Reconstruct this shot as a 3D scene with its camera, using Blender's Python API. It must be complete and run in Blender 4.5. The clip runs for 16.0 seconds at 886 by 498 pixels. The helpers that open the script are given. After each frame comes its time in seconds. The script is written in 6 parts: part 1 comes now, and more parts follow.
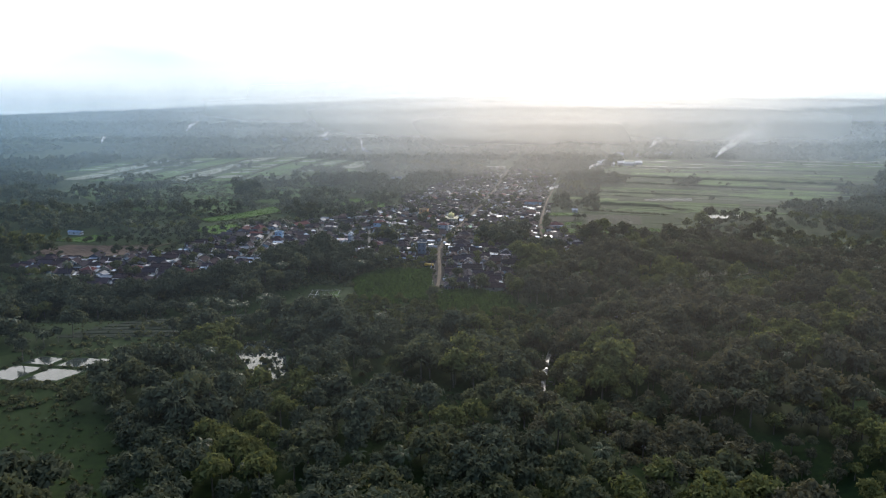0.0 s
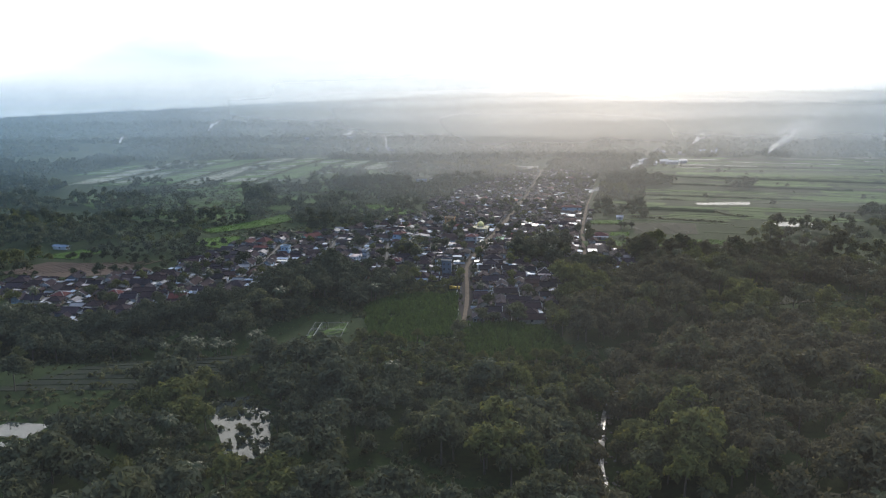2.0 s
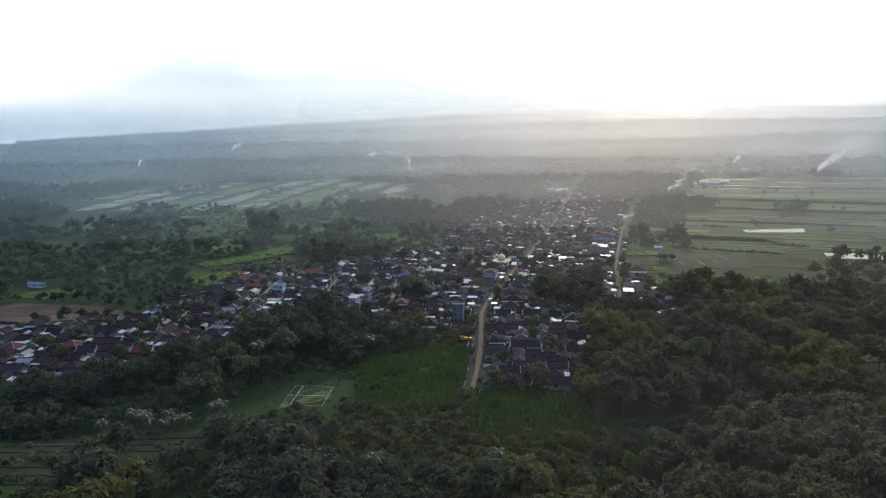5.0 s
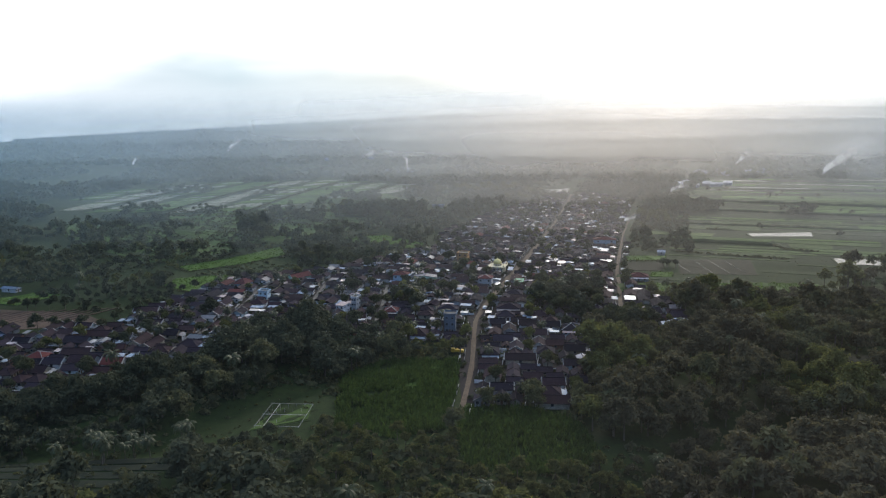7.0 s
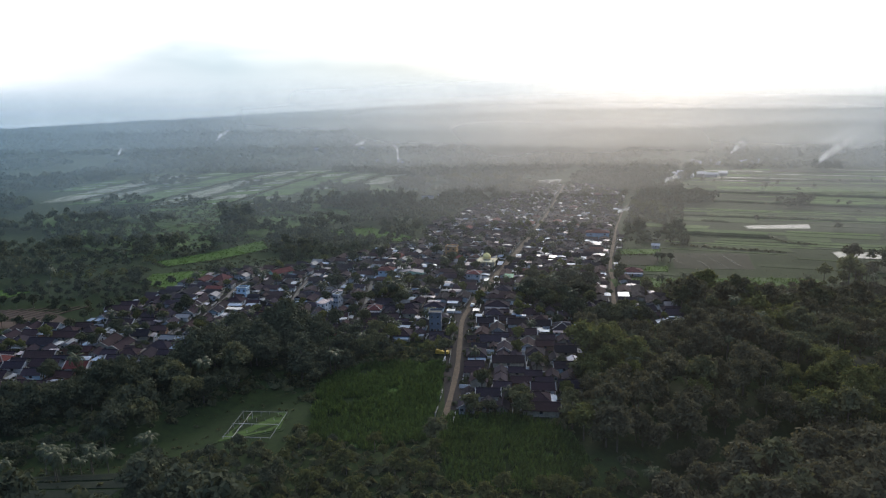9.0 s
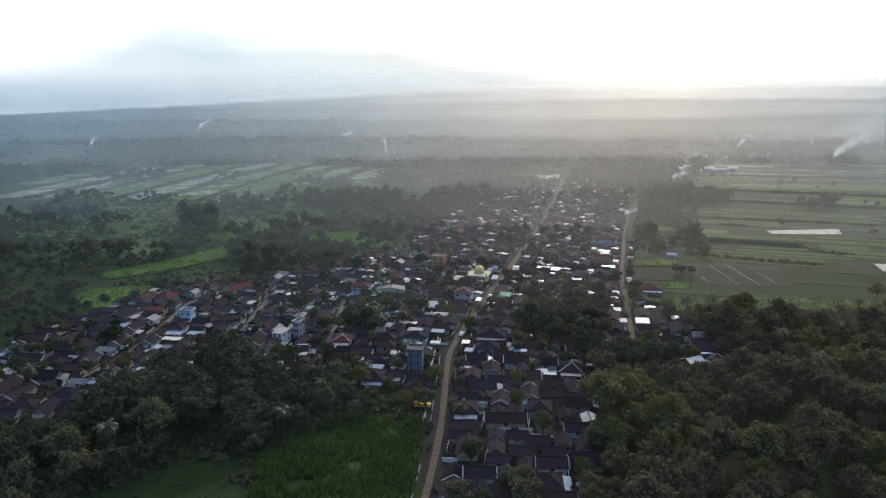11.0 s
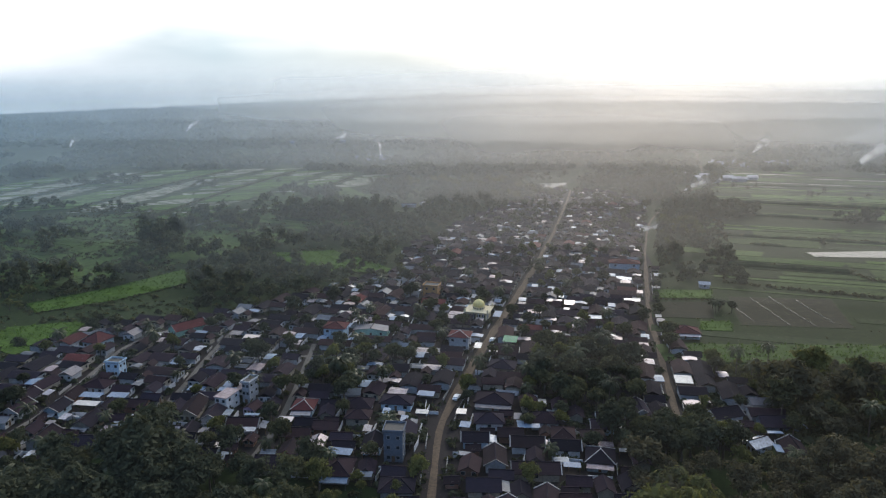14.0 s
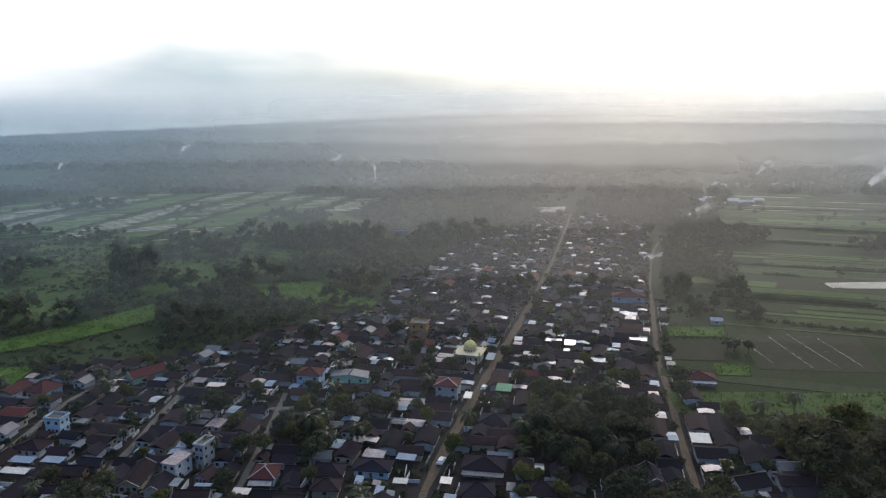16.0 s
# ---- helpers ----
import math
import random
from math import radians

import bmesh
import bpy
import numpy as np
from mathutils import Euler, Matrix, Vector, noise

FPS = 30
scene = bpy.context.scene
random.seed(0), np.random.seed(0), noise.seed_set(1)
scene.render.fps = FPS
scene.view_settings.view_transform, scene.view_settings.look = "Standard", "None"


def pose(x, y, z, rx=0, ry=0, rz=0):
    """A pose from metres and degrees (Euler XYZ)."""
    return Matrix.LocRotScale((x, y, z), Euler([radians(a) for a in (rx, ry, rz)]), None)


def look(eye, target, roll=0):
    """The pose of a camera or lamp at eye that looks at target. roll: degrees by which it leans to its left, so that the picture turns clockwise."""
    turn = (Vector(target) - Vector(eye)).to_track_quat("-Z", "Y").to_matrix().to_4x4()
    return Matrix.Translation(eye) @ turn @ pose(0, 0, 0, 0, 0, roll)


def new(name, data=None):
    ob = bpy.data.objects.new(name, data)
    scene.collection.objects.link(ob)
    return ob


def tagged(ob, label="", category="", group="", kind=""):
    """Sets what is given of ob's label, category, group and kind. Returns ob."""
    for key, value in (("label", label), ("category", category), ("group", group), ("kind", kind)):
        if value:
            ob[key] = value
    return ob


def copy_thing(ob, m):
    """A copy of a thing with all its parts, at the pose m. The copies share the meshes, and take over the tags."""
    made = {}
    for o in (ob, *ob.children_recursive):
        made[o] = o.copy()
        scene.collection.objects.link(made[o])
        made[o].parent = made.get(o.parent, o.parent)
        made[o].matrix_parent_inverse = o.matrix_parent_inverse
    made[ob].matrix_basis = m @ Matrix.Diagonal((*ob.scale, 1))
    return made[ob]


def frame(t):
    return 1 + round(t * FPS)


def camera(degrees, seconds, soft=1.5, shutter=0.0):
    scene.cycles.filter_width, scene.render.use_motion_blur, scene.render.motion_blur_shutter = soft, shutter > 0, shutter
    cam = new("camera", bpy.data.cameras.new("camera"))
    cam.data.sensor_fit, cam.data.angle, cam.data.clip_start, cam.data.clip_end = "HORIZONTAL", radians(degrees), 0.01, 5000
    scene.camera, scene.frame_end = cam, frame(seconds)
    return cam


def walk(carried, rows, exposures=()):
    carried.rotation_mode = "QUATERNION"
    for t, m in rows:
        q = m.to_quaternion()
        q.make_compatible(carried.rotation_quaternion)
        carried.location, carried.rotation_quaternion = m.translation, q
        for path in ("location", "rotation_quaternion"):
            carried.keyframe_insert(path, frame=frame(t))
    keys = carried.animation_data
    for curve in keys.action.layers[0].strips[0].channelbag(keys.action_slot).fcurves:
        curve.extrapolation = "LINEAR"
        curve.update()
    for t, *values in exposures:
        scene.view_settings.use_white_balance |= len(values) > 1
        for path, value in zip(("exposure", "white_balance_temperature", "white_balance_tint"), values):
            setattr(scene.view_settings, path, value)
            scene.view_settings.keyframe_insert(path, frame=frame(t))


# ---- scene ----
cam = camera(62.8, 16.0, soft=1.2)
METRES, EYE, TILT, LEAN, TURN = 343.0, 112.5, 0.0, 0.0, 0.0
ROWS = [
    (0.0, 0.0, 0.0, 0.0, 0.08, -12.4, -0.36),
    (0.5, 0.0, 0.0518, -0.0007, 0.7, -12.55, -0.23),
    (1.0, 0.0009, 0.1024, -0.0019, 1.26, -12.66, -0.04),
    (1.5, 0.0011, 0.1541, -0.0044, 1.74, -12.66, 0.12),
    (2.0, 0.0019, 0.2061, -0.0067, 2.31, -12.65, 0.28),
    (2.5, 0.0031, 0.2587, -0.0087, 2.81, -12.59, 0.44),
    (3.0, 0.0034, 0.3113, -0.0091, 3.33, -12.51, 0.54),
    (3.5, 0.0127, 0.3292, -0.0076, 3.9, -11.19, 0.83),
    (4.0, 0.0198, 0.3357, -0.0075, 3.92, -11.32, 0.82),
    (4.2, 0.0207, 0.3412, -0.0077, 4.47, -11.19, 0.84),
    (6.3, 0.0332, 0.4435, -0.0125, 4.93, -11.18, 0.95),
    (6.5, 0.0335, 0.445, -0.0125, 5.03, -10.8, 0.98),
    (7.0, 0.0342, 0.4425, -0.0124, 4.83, -11.23, 0.68),
    (7.5, 0.0376, 0.4402, -0.0124, 5.08, -11.02, 0.86),
    (8.0, 0.0415, 0.4441, -0.0122, 4.98, -11.25, 0.77),
    (8.5, 0.0419, 0.4601, -0.0128, 4.56, -11.66, 0.75),
    (9.0, 0.0419, 0.492, -0.0139, 4.32, -12.05, 0.69),
    (9.2, 0.0418, 0.5055, -0.0143, 4.24, -12.18, 0.67),
    (11.3, 0.0385, 0.7075, -0.0204, 3.78, -12.88, 0.32),
    (11.5, 0.0382, 0.7203, -0.0207, 3.78, -12.89, 0.3),
    (12.0, 0.0376, 0.752, -0.0211, 3.76, -12.9, 0.24),
    (12.5, 0.0366, 0.7826, -0.022, 3.76, -12.85, 0.17),
    (13.0, 0.0361, 0.8142, -0.0231, 3.79, -12.83, 0.12),
    (13.5, 0.0356, 0.8461, -0.024, 3.82, -12.79, 0.06),
    (14.0, 0.0352, 0.8775, -0.0243, 3.85, -12.72, 0.04),
    (14.5, 0.0347, 0.9103, -0.0253, 3.82, -12.62, -0.01),
    (15.0, 0.0345, 0.942, -0.0259, 3.69, -12.5, -0.03),
    (15.5, 0.0379, 0.9655, -0.0255, 3.43, -11.85, 0.12),
    (16.0, 0.0442, 0.9665, -0.0251, 3.81, -11.11, 0.16),
]
walk(cam, [(t, pose(0, 0, EYE, TILT, LEAN, TURN) @ pose(METRES * x, METRES * y, METRES * z, 90 + pitch, roll, yaw)) for t, x, y, z, yaw, pitch, roll in ROWS],
     exposures=((0.0, 0.74), (1.0, 0.68), (3.0, 0.63), (7.0, 0.44), (12.0, 0.42), (15.0, 0.28), (16.0, 0.17)))


# ---- light ----
SUN_TURN, SUN_UP = 14.0, 24.0          # degrees: towards +x from +y, above the horizon
sun_way = Vector((math.sin(radians(SUN_TURN)) * math.cos(radians(SUN_UP)), math.cos(radians(SUN_TURN)) * math.cos(radians(SUN_UP)), math.sin(radians(SUN_UP))))
sun_data = bpy.data.lights.new("sun", "SUN")
sun_data.energy, sun_data.angle, sun_data.color = 1.45, radians(10.0), (1.0, 0.93, 0.84)
sun = new("sun", sun_data)
sun.matrix_world = look(sun_way * 900, (0, 0, 0))


def link(tree, a, out, b, inp):
    tree.links.new(a.outputs[out], b.inputs[inp])


def node(tree, kind, **values):
    n = tree.nodes.new(kind)
    for key, value in values.items():
        n.inputs[key.replace("_", " ")].default_value = value
    return n


def maths(tree, op, a, b=None, clamp=False):
    n = tree.nodes.new("ShaderNodeMath")
    n.operation, n.use_clamp = op, clamp
    for i, v in enumerate((a, b)):
        if v is None:
            continue
        if isinstance(v, (int, float)):
            n.inputs[i].default_value = v
        else:
            tree.links.new(v, n.inputs[i])
    return n.outputs[0]


def ramp(tree, source, *stops):
    n = tree.nodes.new("ShaderNodeValToRGB")
    els = n.color_ramp.elements
    while len(els) < len(stops):
        els.new(0.5)
    for e, (at, c) in zip(els, stops):
        e.position = at
        e.color = (*c, 1) if len(c) == 3 else c
    tree.links.new(source, n.inputs[0])
    return n.outputs[0]


def blend(tree, fac, a, b, how="MIX"):
    n = tree.nodes.new("ShaderNodeMix")
    n.data_type, n.blend_type = "RGBA", how
    for sock, v in ((n.inputs[0], fac), (n.inputs[6], a), (n.inputs[7], b)):
        if isinstance(v, (int, float)):
            sock.default_value = v
        elif isinstance(v, tuple):
            sock.default_value = (*v, 1)
        else:
            tree.links.new(v, sock)
    return n.outputs[2]


# sky: clear evening sky seen through broken, sunlit haze cloud
world = bpy.data.worlds.new("sky")
scene.world = world
world.use_nodes = True
wt = world.node_tree
wt.nodes.clear()
sky = wt.nodes.new("ShaderNodeTexSky")
sky.sky_type, sky.sun_disc = "NISHITA", False
sky.sun_elevation, sky.sun_rotation = radians(SUN_UP), radians(SUN_TURN)
sky.dust_density, sky.air_density = 3.0, 1.2
sky_light = blend(wt, 1.0, sky.outputs[0], (0.10, 0.10, 0.10), "MULTIPLY")
coords = wt.nodes.new("ShaderNodeTexCoord")
sep = wt.nodes.new("ShaderNodeSeparateXYZ")
link(wt, coords, "Generated", sep, 0)
toward = wt.nodes.new("ShaderNodeVectorMath")
toward.operation = "DOT_PRODUCT"
link(wt, coords, "Generated", toward, 0)
toward.inputs[1].default_value = sun_way
half_turn = maths(wt, "ADD", maths(wt, "MULTIPLY", toward.outputs["Value"], 0.5), 0.5)
# brighter towards the sun, dim blue behind
glow = ramp(wt, half_turn, (0.0, (0.11, 0.20, 0.39)), (0.55, (0.26, 0.40, 0.67)), (0.70, (0.42, 0.57, 0.82)), (0.80, (0.88, 0.92, 0.98)), (0.92, (1.0, 0.99, 0.97)), (1.0, (1.0, 0.97, 0.9)))
stretch = node(wt, "ShaderNodeMapping", Scale=(1.0, 1.0, 4.0))
link(wt, coords, "Generated", stretch, 0)
puffs = node(wt, "ShaderNodeTexNoise", Scale=6.0, Detail=2.5, Roughness=0.5)
link(wt, stretch, 0, puffs, "Vector")
wave_edge = maths(wt, "MULTIPLY", maths(wt, "SUBTRACT", puffs.outputs[0], 0.5), 0.05)
# the bright cloud's lower edge: a dome in the west, sinking to the haze under the sun
bearing = maths(wt, "ADD", maths(wt, "MULTIPLY", maths(wt, "ARCTAN2", sep.outputs[0], sep.outputs[1]), 180 / math.pi / 90), 0.5)
CLOUD_EDGE = ((-45, 3.2), (-35, 2.4), (-29, 3.4), (-24, 4.8), (-18, 4.8), (-10, 4.2), (0, 2.8), (11, 1.6), (26, 1.3), (45, 1.8))
edge_up = ramp(wt, bearing, *[((b + 45) / 90, (e / 10,) * 3) for b, e in CLOUD_EDGE])
edge = maths(wt, "SUBTRACT", sep.outputs[2], maths(wt, "MULTIPLY", edge_up, radians(10)))
edge = maths(wt, "ADD", edge, wave_edge)
cover = node(wt, "ShaderNodeMapRange")
cover.interpolation_type = "SMOOTHSTEP"
cover.inputs[1].default_value, cover.inputs[2].default_value = -0.046, 0.026
wt.links.new(edge, cover.inputs[0])
gap_tone = ramp(wt, bearing, (0.0, (0.86, 0.87, 0.88)), (0.14, (0.80, 0.85, 0.89)), (0.27, (0.45, 0.60, 0.70)), (0.40, (0.55, 0.65, 0.71)), (0.55, (0.70, 0.70, 0.69)), (1.0, (0.62, 0.61, 0.60)))
streaks = ramp(wt, puffs.outputs[0], (0.4, (0.94, 0.95, 0.96)), (0.66, (1.10, 1.07, 1.06)))
gap_tone = blend(wt, 1.0, gap_tone, streaks, "MULTIPLY")
gap_sky = blend(wt, 0.9, sky_light, gap_tone)
low = ramp(wt, sep.outputs[2], (0.0, (1, 1, 1)), (0.05, (0, 0, 0)))
gap_sky = blend(wt, low, gap_sky, (0.66, 0.72, 0.76))
cloud_sky = blend(wt, cover.outputs[0], gap_sky, (1.25, 1.24, 1.22))
final = blend(wt, 1.0, cloud_sky, glow, "MULTIPLY")
bg = node(wt, "ShaderNodeBackground", Strength=1.0)
wt.links.new(final, bg.inputs[0])
wout = wt.nodes.new("ShaderNodeOutputWorld")
link(wt, bg, 0, wout, 0)


# ---- materials ----
def surface(name, a, b, c=None, big=0.2, small=3.0, rough=0.85, metal=0.0, bump=0.3, spread=0.0, island=False, through_light=0.0, stripes=0.0, spec=0.3, rows=None):
    """A weathered surface: colours a to b in broad patches, c in fine grain, with relief; spread varies it from object to object; rows=(across x, across y) draws the patches out into crop rows."""
    m = bpy.data.materials.new(name)
    m.use_nodes = True
    t = m.node_tree
    t.nodes.clear()
    geo = t.nodes.new("ShaderNodeNewGeometry")
    broad = node(t, "ShaderNodeTexNoise", Scale=big, Detail=3.0, Roughness=0.6)
    fine = node(t, "ShaderNodeTexNoise", Scale=small, Detail=4.0, Roughness=0.65)
    source = geo.outputs["Position"]
    if rows:
        drawn = node(t, "ShaderNodeMapping", Scale=(*rows, 1.0))
        link(t, geo, "Position", drawn, 0)
        source = drawn.outputs[0]
    t.links.new(source, broad.inputs["Vector"])
    t.links.new(source, fine.inputs["Vector"])
    col = blend(t, ramp(t, broad.outputs[0], (0.35, (0, 0, 0)), (0.65, (1, 1, 1))), a, b)
    grain = ramp(t, fine.outputs[0], (0.4, (0, 0, 0)), (0.72, (1, 1, 1)))
    col = blend(t, grain, col, c if c else tuple(0.65 * x for x in a))
    if spread:
        info = t.nodes.new("ShaderNodeObjectInfo")
        plain = ((0.0, (1 - spread,) * 3), (0.5, (1, 1, 1)), (1.0, (1 + spread, 1 + 0.85 * spread, 1 + 0.8 * spread)))
        tiled = ((0.0, (1 - spread, 1 - 0.9 * spread, 1 - 0.75 * spread)), (0.35, (1, 1, 1)), (0.6, (1 + 0.7 * spread, 1 + 0.05 * spread, 1 - 0.1 * spread)), (0.8, (1 + 0.1 * spread, 1 + 0.15 * spread, 1 + 0.3 * spread)), (1.0, (1 + 1.3 * spread, 1 + spread, 1 + 0.8 * spread)))
        tint = ramp(t, info.outputs["Random"], *(tiled if stripes else plain))
        col = blend(t, 1.0, col, tint, "MULTIPLY")
    if island:
        tint = ramp(t, geo.outputs["Random Per Island"], (0.0, (0.72, 0.75, 0.72)), (0.6, (1, 1, 1)), (1.0, (1.25, 1.2, 1.05)))
        col = blend(t, 1.0, col, tint, "MULTIPLY")
    p = node(t, "ShaderNodeBsdfPrincipled", Roughness=rough, Metallic=metal)
    p.inputs["Specular IOR Level"].default_value = spec
    t.links.new(col, p.inputs["Base Color"])
    height = fine.outputs[0]
    if stripes:
        wave = node(t, "ShaderNodeTexWave", Scale=stripes, Distortion=0.3)
        tc = t.nodes.new("ShaderNodeTexCoord")
        link(t, tc, "Object", wave, "Vector")
        height = maths(t, "ADD", height, wave.outputs["Fac"])
    if bump:
        bm_ = node(t, "ShaderNodeBump", Strength=bump, Distance=0.08)
        t.links.new(height, bm_.inputs["Height"])
        link(t, bm_, 0, p, "Normal")
    out = t.nodes.new("ShaderNodeOutputMaterial")
    if through_light:
        tr = t.nodes.new("ShaderNodeBsdfTranslucent")
        t.links.new(blend(t, 1.0, col, (1.08, 1.05, 0.88), "MULTIPLY"), tr.inputs[0])
        mx = node(t, "ShaderNodeMixShader")
        mx.inputs[0].default_value = through_light
        link(t, p, 0, mx, 1)
        link(t, tr, 0, mx, 2)
        link(t, mx, 0, out, 0)
    else:
        link(t, p, 0, out, 0)
    return m


LAND = surface("land", (0.014, 0.025, 0.008), (0.024, 0.037, 0.011), (0.01, 0.016, 0.007), big=0.018, small=0.45, bump=0.8, spec=0.05)
YARD = surface("yard_soil", (0.026, 0.0215, 0.022), (0.019, 0.0175, 0.0185), (0.013, 0.012, 0.013), big=0.12, small=1.5, bump=0.4, spec=0.06)
DIRT = surface("road_dirt", (0.110, 0.079, 0.054), (0.080, 0.059, 0.042), (0.042, 0.033, 0.026), big=0.35, small=1.2, bump=0.3, rough=0.8, spec=0.08)
CONCRETE = surface("concrete", (0.105, 0.098, 0.090), (0.080, 0.075, 0.069), (0.052, 0.049, 0.045), big=0.4, small=2.5, spread=0.2)
TILE = surface("roof_tile", (0.0235, 0.0188, 0.0275), (0.0165, 0.0145, 0.022), (0.011, 0.0098, 0.015), big=0.35, small=4.0, spread=0.6, stripes=1.6, bump=0.5, spec=0.06)
TILE_RED = surface("roof_tile_red", (0.098, 0.030, 0.030), (0.074, 0.026, 0.026), (0.042, 0.018, 0.019), big=0.4, small=4.0, spread=0.3, stripes=1.6, bump=0.5, spec=0.08)
TILE_BROWN = surface("roof_tile_brown", (0.034, 0.0215, 0.0245), (0.0245, 0.0168, 0.0208), (0.016, 0.0115, 0.0145), big=0.35, small=4.0, spread=0.35, stripes=1.6, bump=0.5, spec=0.06)
ZINC = surface("zinc_sheet", (0.23, 0.28, 0.345), (0.15, 0.18, 0.22), (0.082, 0.086, 0.094), big=0.3, small=1.6, rough=0.5, metal=0.5, spread=0.7, spec=0.25, stripes=1.2, bump=0.25)
ZINC_NEW = surface("new_zinc_sheet", (0.42, 0.44, 0.47), (0.33, 0.345, 0.37), (0.24, 0.25, 0.26), big=0.3, small=1.6, rough=0.4, metal=0.7, spread=0.3, stripes=1.2, bump=0.25)
ASBESTOS = surface("fibre_cement", (0.138, 0.153, 0.175), (0.102, 0.114, 0.132), (0.065, 0.07, 0.08), big=0.3, small=2.0, spread=0.35, stripes=1.2, rough=0.6)
BLUE_SHEET = surface("blue_sheet", (0.16, 0.24, 0.34), (0.12, 0.18, 0.27), (0.07, 0.11, 0.17), big=0.4, small=2.0, rough=0.45, stripes=1.2, spread=0.2)
GREEN_SHEET = surface("green_sheet", (0.05, 0.24, 0.12), (0.045, 0.19, 0.10), (0.03, 0.11, 0.06), big=0.4, small=2.0, rough=0.5, stripes=1.2)
PLASTER = surface("plaster_white", (0.48, 0.50, 0.53), (0.34, 0.355, 0.38), (0.30, 0.295, 0.28), big=0.35, small=1.8, spread=0.4)
PLASTER_BLUE = surface("plaster_pale_blue", (0.36, 0.48, 0.58), (0.30, 0.41, 0.50), (0.2, 0.26, 0.31), big=0.35, small=1.8, spread=0.2)
PLASTER_CREAM = surface("plaster_cream", (0.33, 0.30, 0.24), (0.26, 0.235, 0.19), (0.17, 0.155, 0.13), big=0.35, small=1.8, spread=0.25)
PLASTER_PINK = surface("plaster_lilac", (0.42, 0.30, 0.44), (0.36, 0.26, 0.38), (0.24, 0.18, 0.25), big=0.35, small=1.8)
PLASTER_GREEN = surface("plaster_mint", (0.34, 0.56, 0.46), (0.28, 0.46, 0.38), (0.18, 0.3, 0.25), big=0.35, small=1.8)
PLASTER_ORANGE = surface("plaster_orange", (0.56, 0.30, 0.12), (0.46, 0.25, 0.10), (0.3, 0.17, 0.08), big=0.35, small=1.8)
SLATE = surface("painted_grey_wall", (0.13, 0.155, 0.19), (0.10, 0.12, 0.15), (0.07, 0.08, 0.1), big=0.35, small=1.8)
BRICK = surface("bare_brick", (0.26, 0.13, 0.09), (0.20, 0.11, 0.08), (0.13, 0.08, 0.06), big=0.4, small=3.0, spread=0.3)
CAP = surface("cement_cap", (0.34, 0.335, 0.33), (0.24, 0.237, 0.235), (0.17, 0.167, 0.165), big=0.5, small=2.5, spread=0.5, rough=0.55)
TIMBER = surface("timber", (0.16, 0.10, 0.06), (0.12, 0.078, 0.05), (0.07, 0.05, 0.035), big=0.8, small=4.0, spread=0.3)
BARK = surface("bark", (0.13, 0.105, 0.08), (0.095, 0.08, 0.062), (0.05, 0.042, 0.035), big=0.6, small=4.0)
MOSQUE_CREAM = surface("mosque_plaster", (0.62, 0.54, 0.36), (0.54, 0.46, 0.30), (0.38, 0.32, 0.21), big=0.4, small=2.0)
GOLD = surface("dome_paint", (0.66, 0.56, 0.22), (0.58, 0.48, 0.18), (0.40, 0.32, 0.13), big=0.5, small=2.0, rough=0.5)
DARKWOOD = surface("dark_opening", (0.03, 0.028, 0.026), (0.022, 0.02, 0.02), big=0.8, small=4.0)
LEAF = surface("leaf", (0.074, 0.079, 0.043), (0.079, 0.084, 0.046), (0.060, 0.065, 0.036), big=0.05, small=0.5, rough=0.8, spec=0.08, bump=0.0, island=True, spread=0.25, through_light=0.42)
LEAF_DARK = surface("leaf_dark", (0.053, 0.060, 0.037), (0.060, 0.066, 0.041), (0.042, 0.048, 0.030), big=0.05, small=0.5, rough=0.8, spec=0.08, bump=0.0, island=True, spread=0.25, through_light=0.3)
LEAF_DRY = surface("leaf_dry", (0.080, 0.073, 0.044), (0.084, 0.077, 0.046), (0.066, 0.062, 0.039), big=0.05, small=0.5, rough=0.8, spec=0.08, bump=0.0, island=True, through_light=0.36)
# paler leaf for the distant trees: the veil of haze is mixed into its colour
LEAF_HAZED = surface("leaf_hazed", (0.073, 0.084, 0.051), (0.081, 0.089, 0.054), (0.057, 0.066, 0.042), big=0.03, small=0.4, rough=0.8, spec=0.08, bump=0.0, island=True, through_light=0.42)
LEAF_LIGHT = surface("leaf_light", (0.100, 0.108, 0.038), (0.108, 0.112, 0.042), (0.080, 0.086, 0.034), big=0.05, small=0.5, rough=0.8, spec=0.08, bump=0.0, island=True, spread=0.25, through_light=0.45)
FROND = surface("palm_frond", (0.036, 0.048, 0.020), (0.044, 0.052, 0.022), (0.026, 0.034, 0.015), big=0.2, small=1.0, rough=0.5, bump=0.0, spread=0.3, through_light=0.3, spec=0.25)
CANE = surface("cane_leaf", (0.056, 0.090, 0.024), (0.044, 0.072, 0.020), (0.030, 0.048, 0.016), big=0.06, small=0.8, rough=0.6, bump=0.0, island=True, through_light=0.4, spec=0.06)
GRASS_BLADE = surface("grass_blade", (0.090, 0.150, 0.030), (0.070, 0.120, 0.026), (0.050, 0.085, 0.022), big=0.06, small=0.8, rough=0.6, bump=0.0, island=True, through_light=0.45, spec=0.06)
RICE = surface("rice_green", (0.058, 0.112, 0.02), (0.043, 0.084, 0.017), (0.024, 0.045, 0.012), big=0.06, small=0.30, spread=0.4, bump=0.6, spec=0.06, rows=(0.5, 2.0))
RICE_BRIGHT = surface("young_rice", (0.060, 0.112, 0.016), (0.042, 0.080, 0.013), (0.018, 0.035, 0.009), big=0.07, small=0.7, bump=0.9, spec=0.06, rows=(0.6, 1.6))
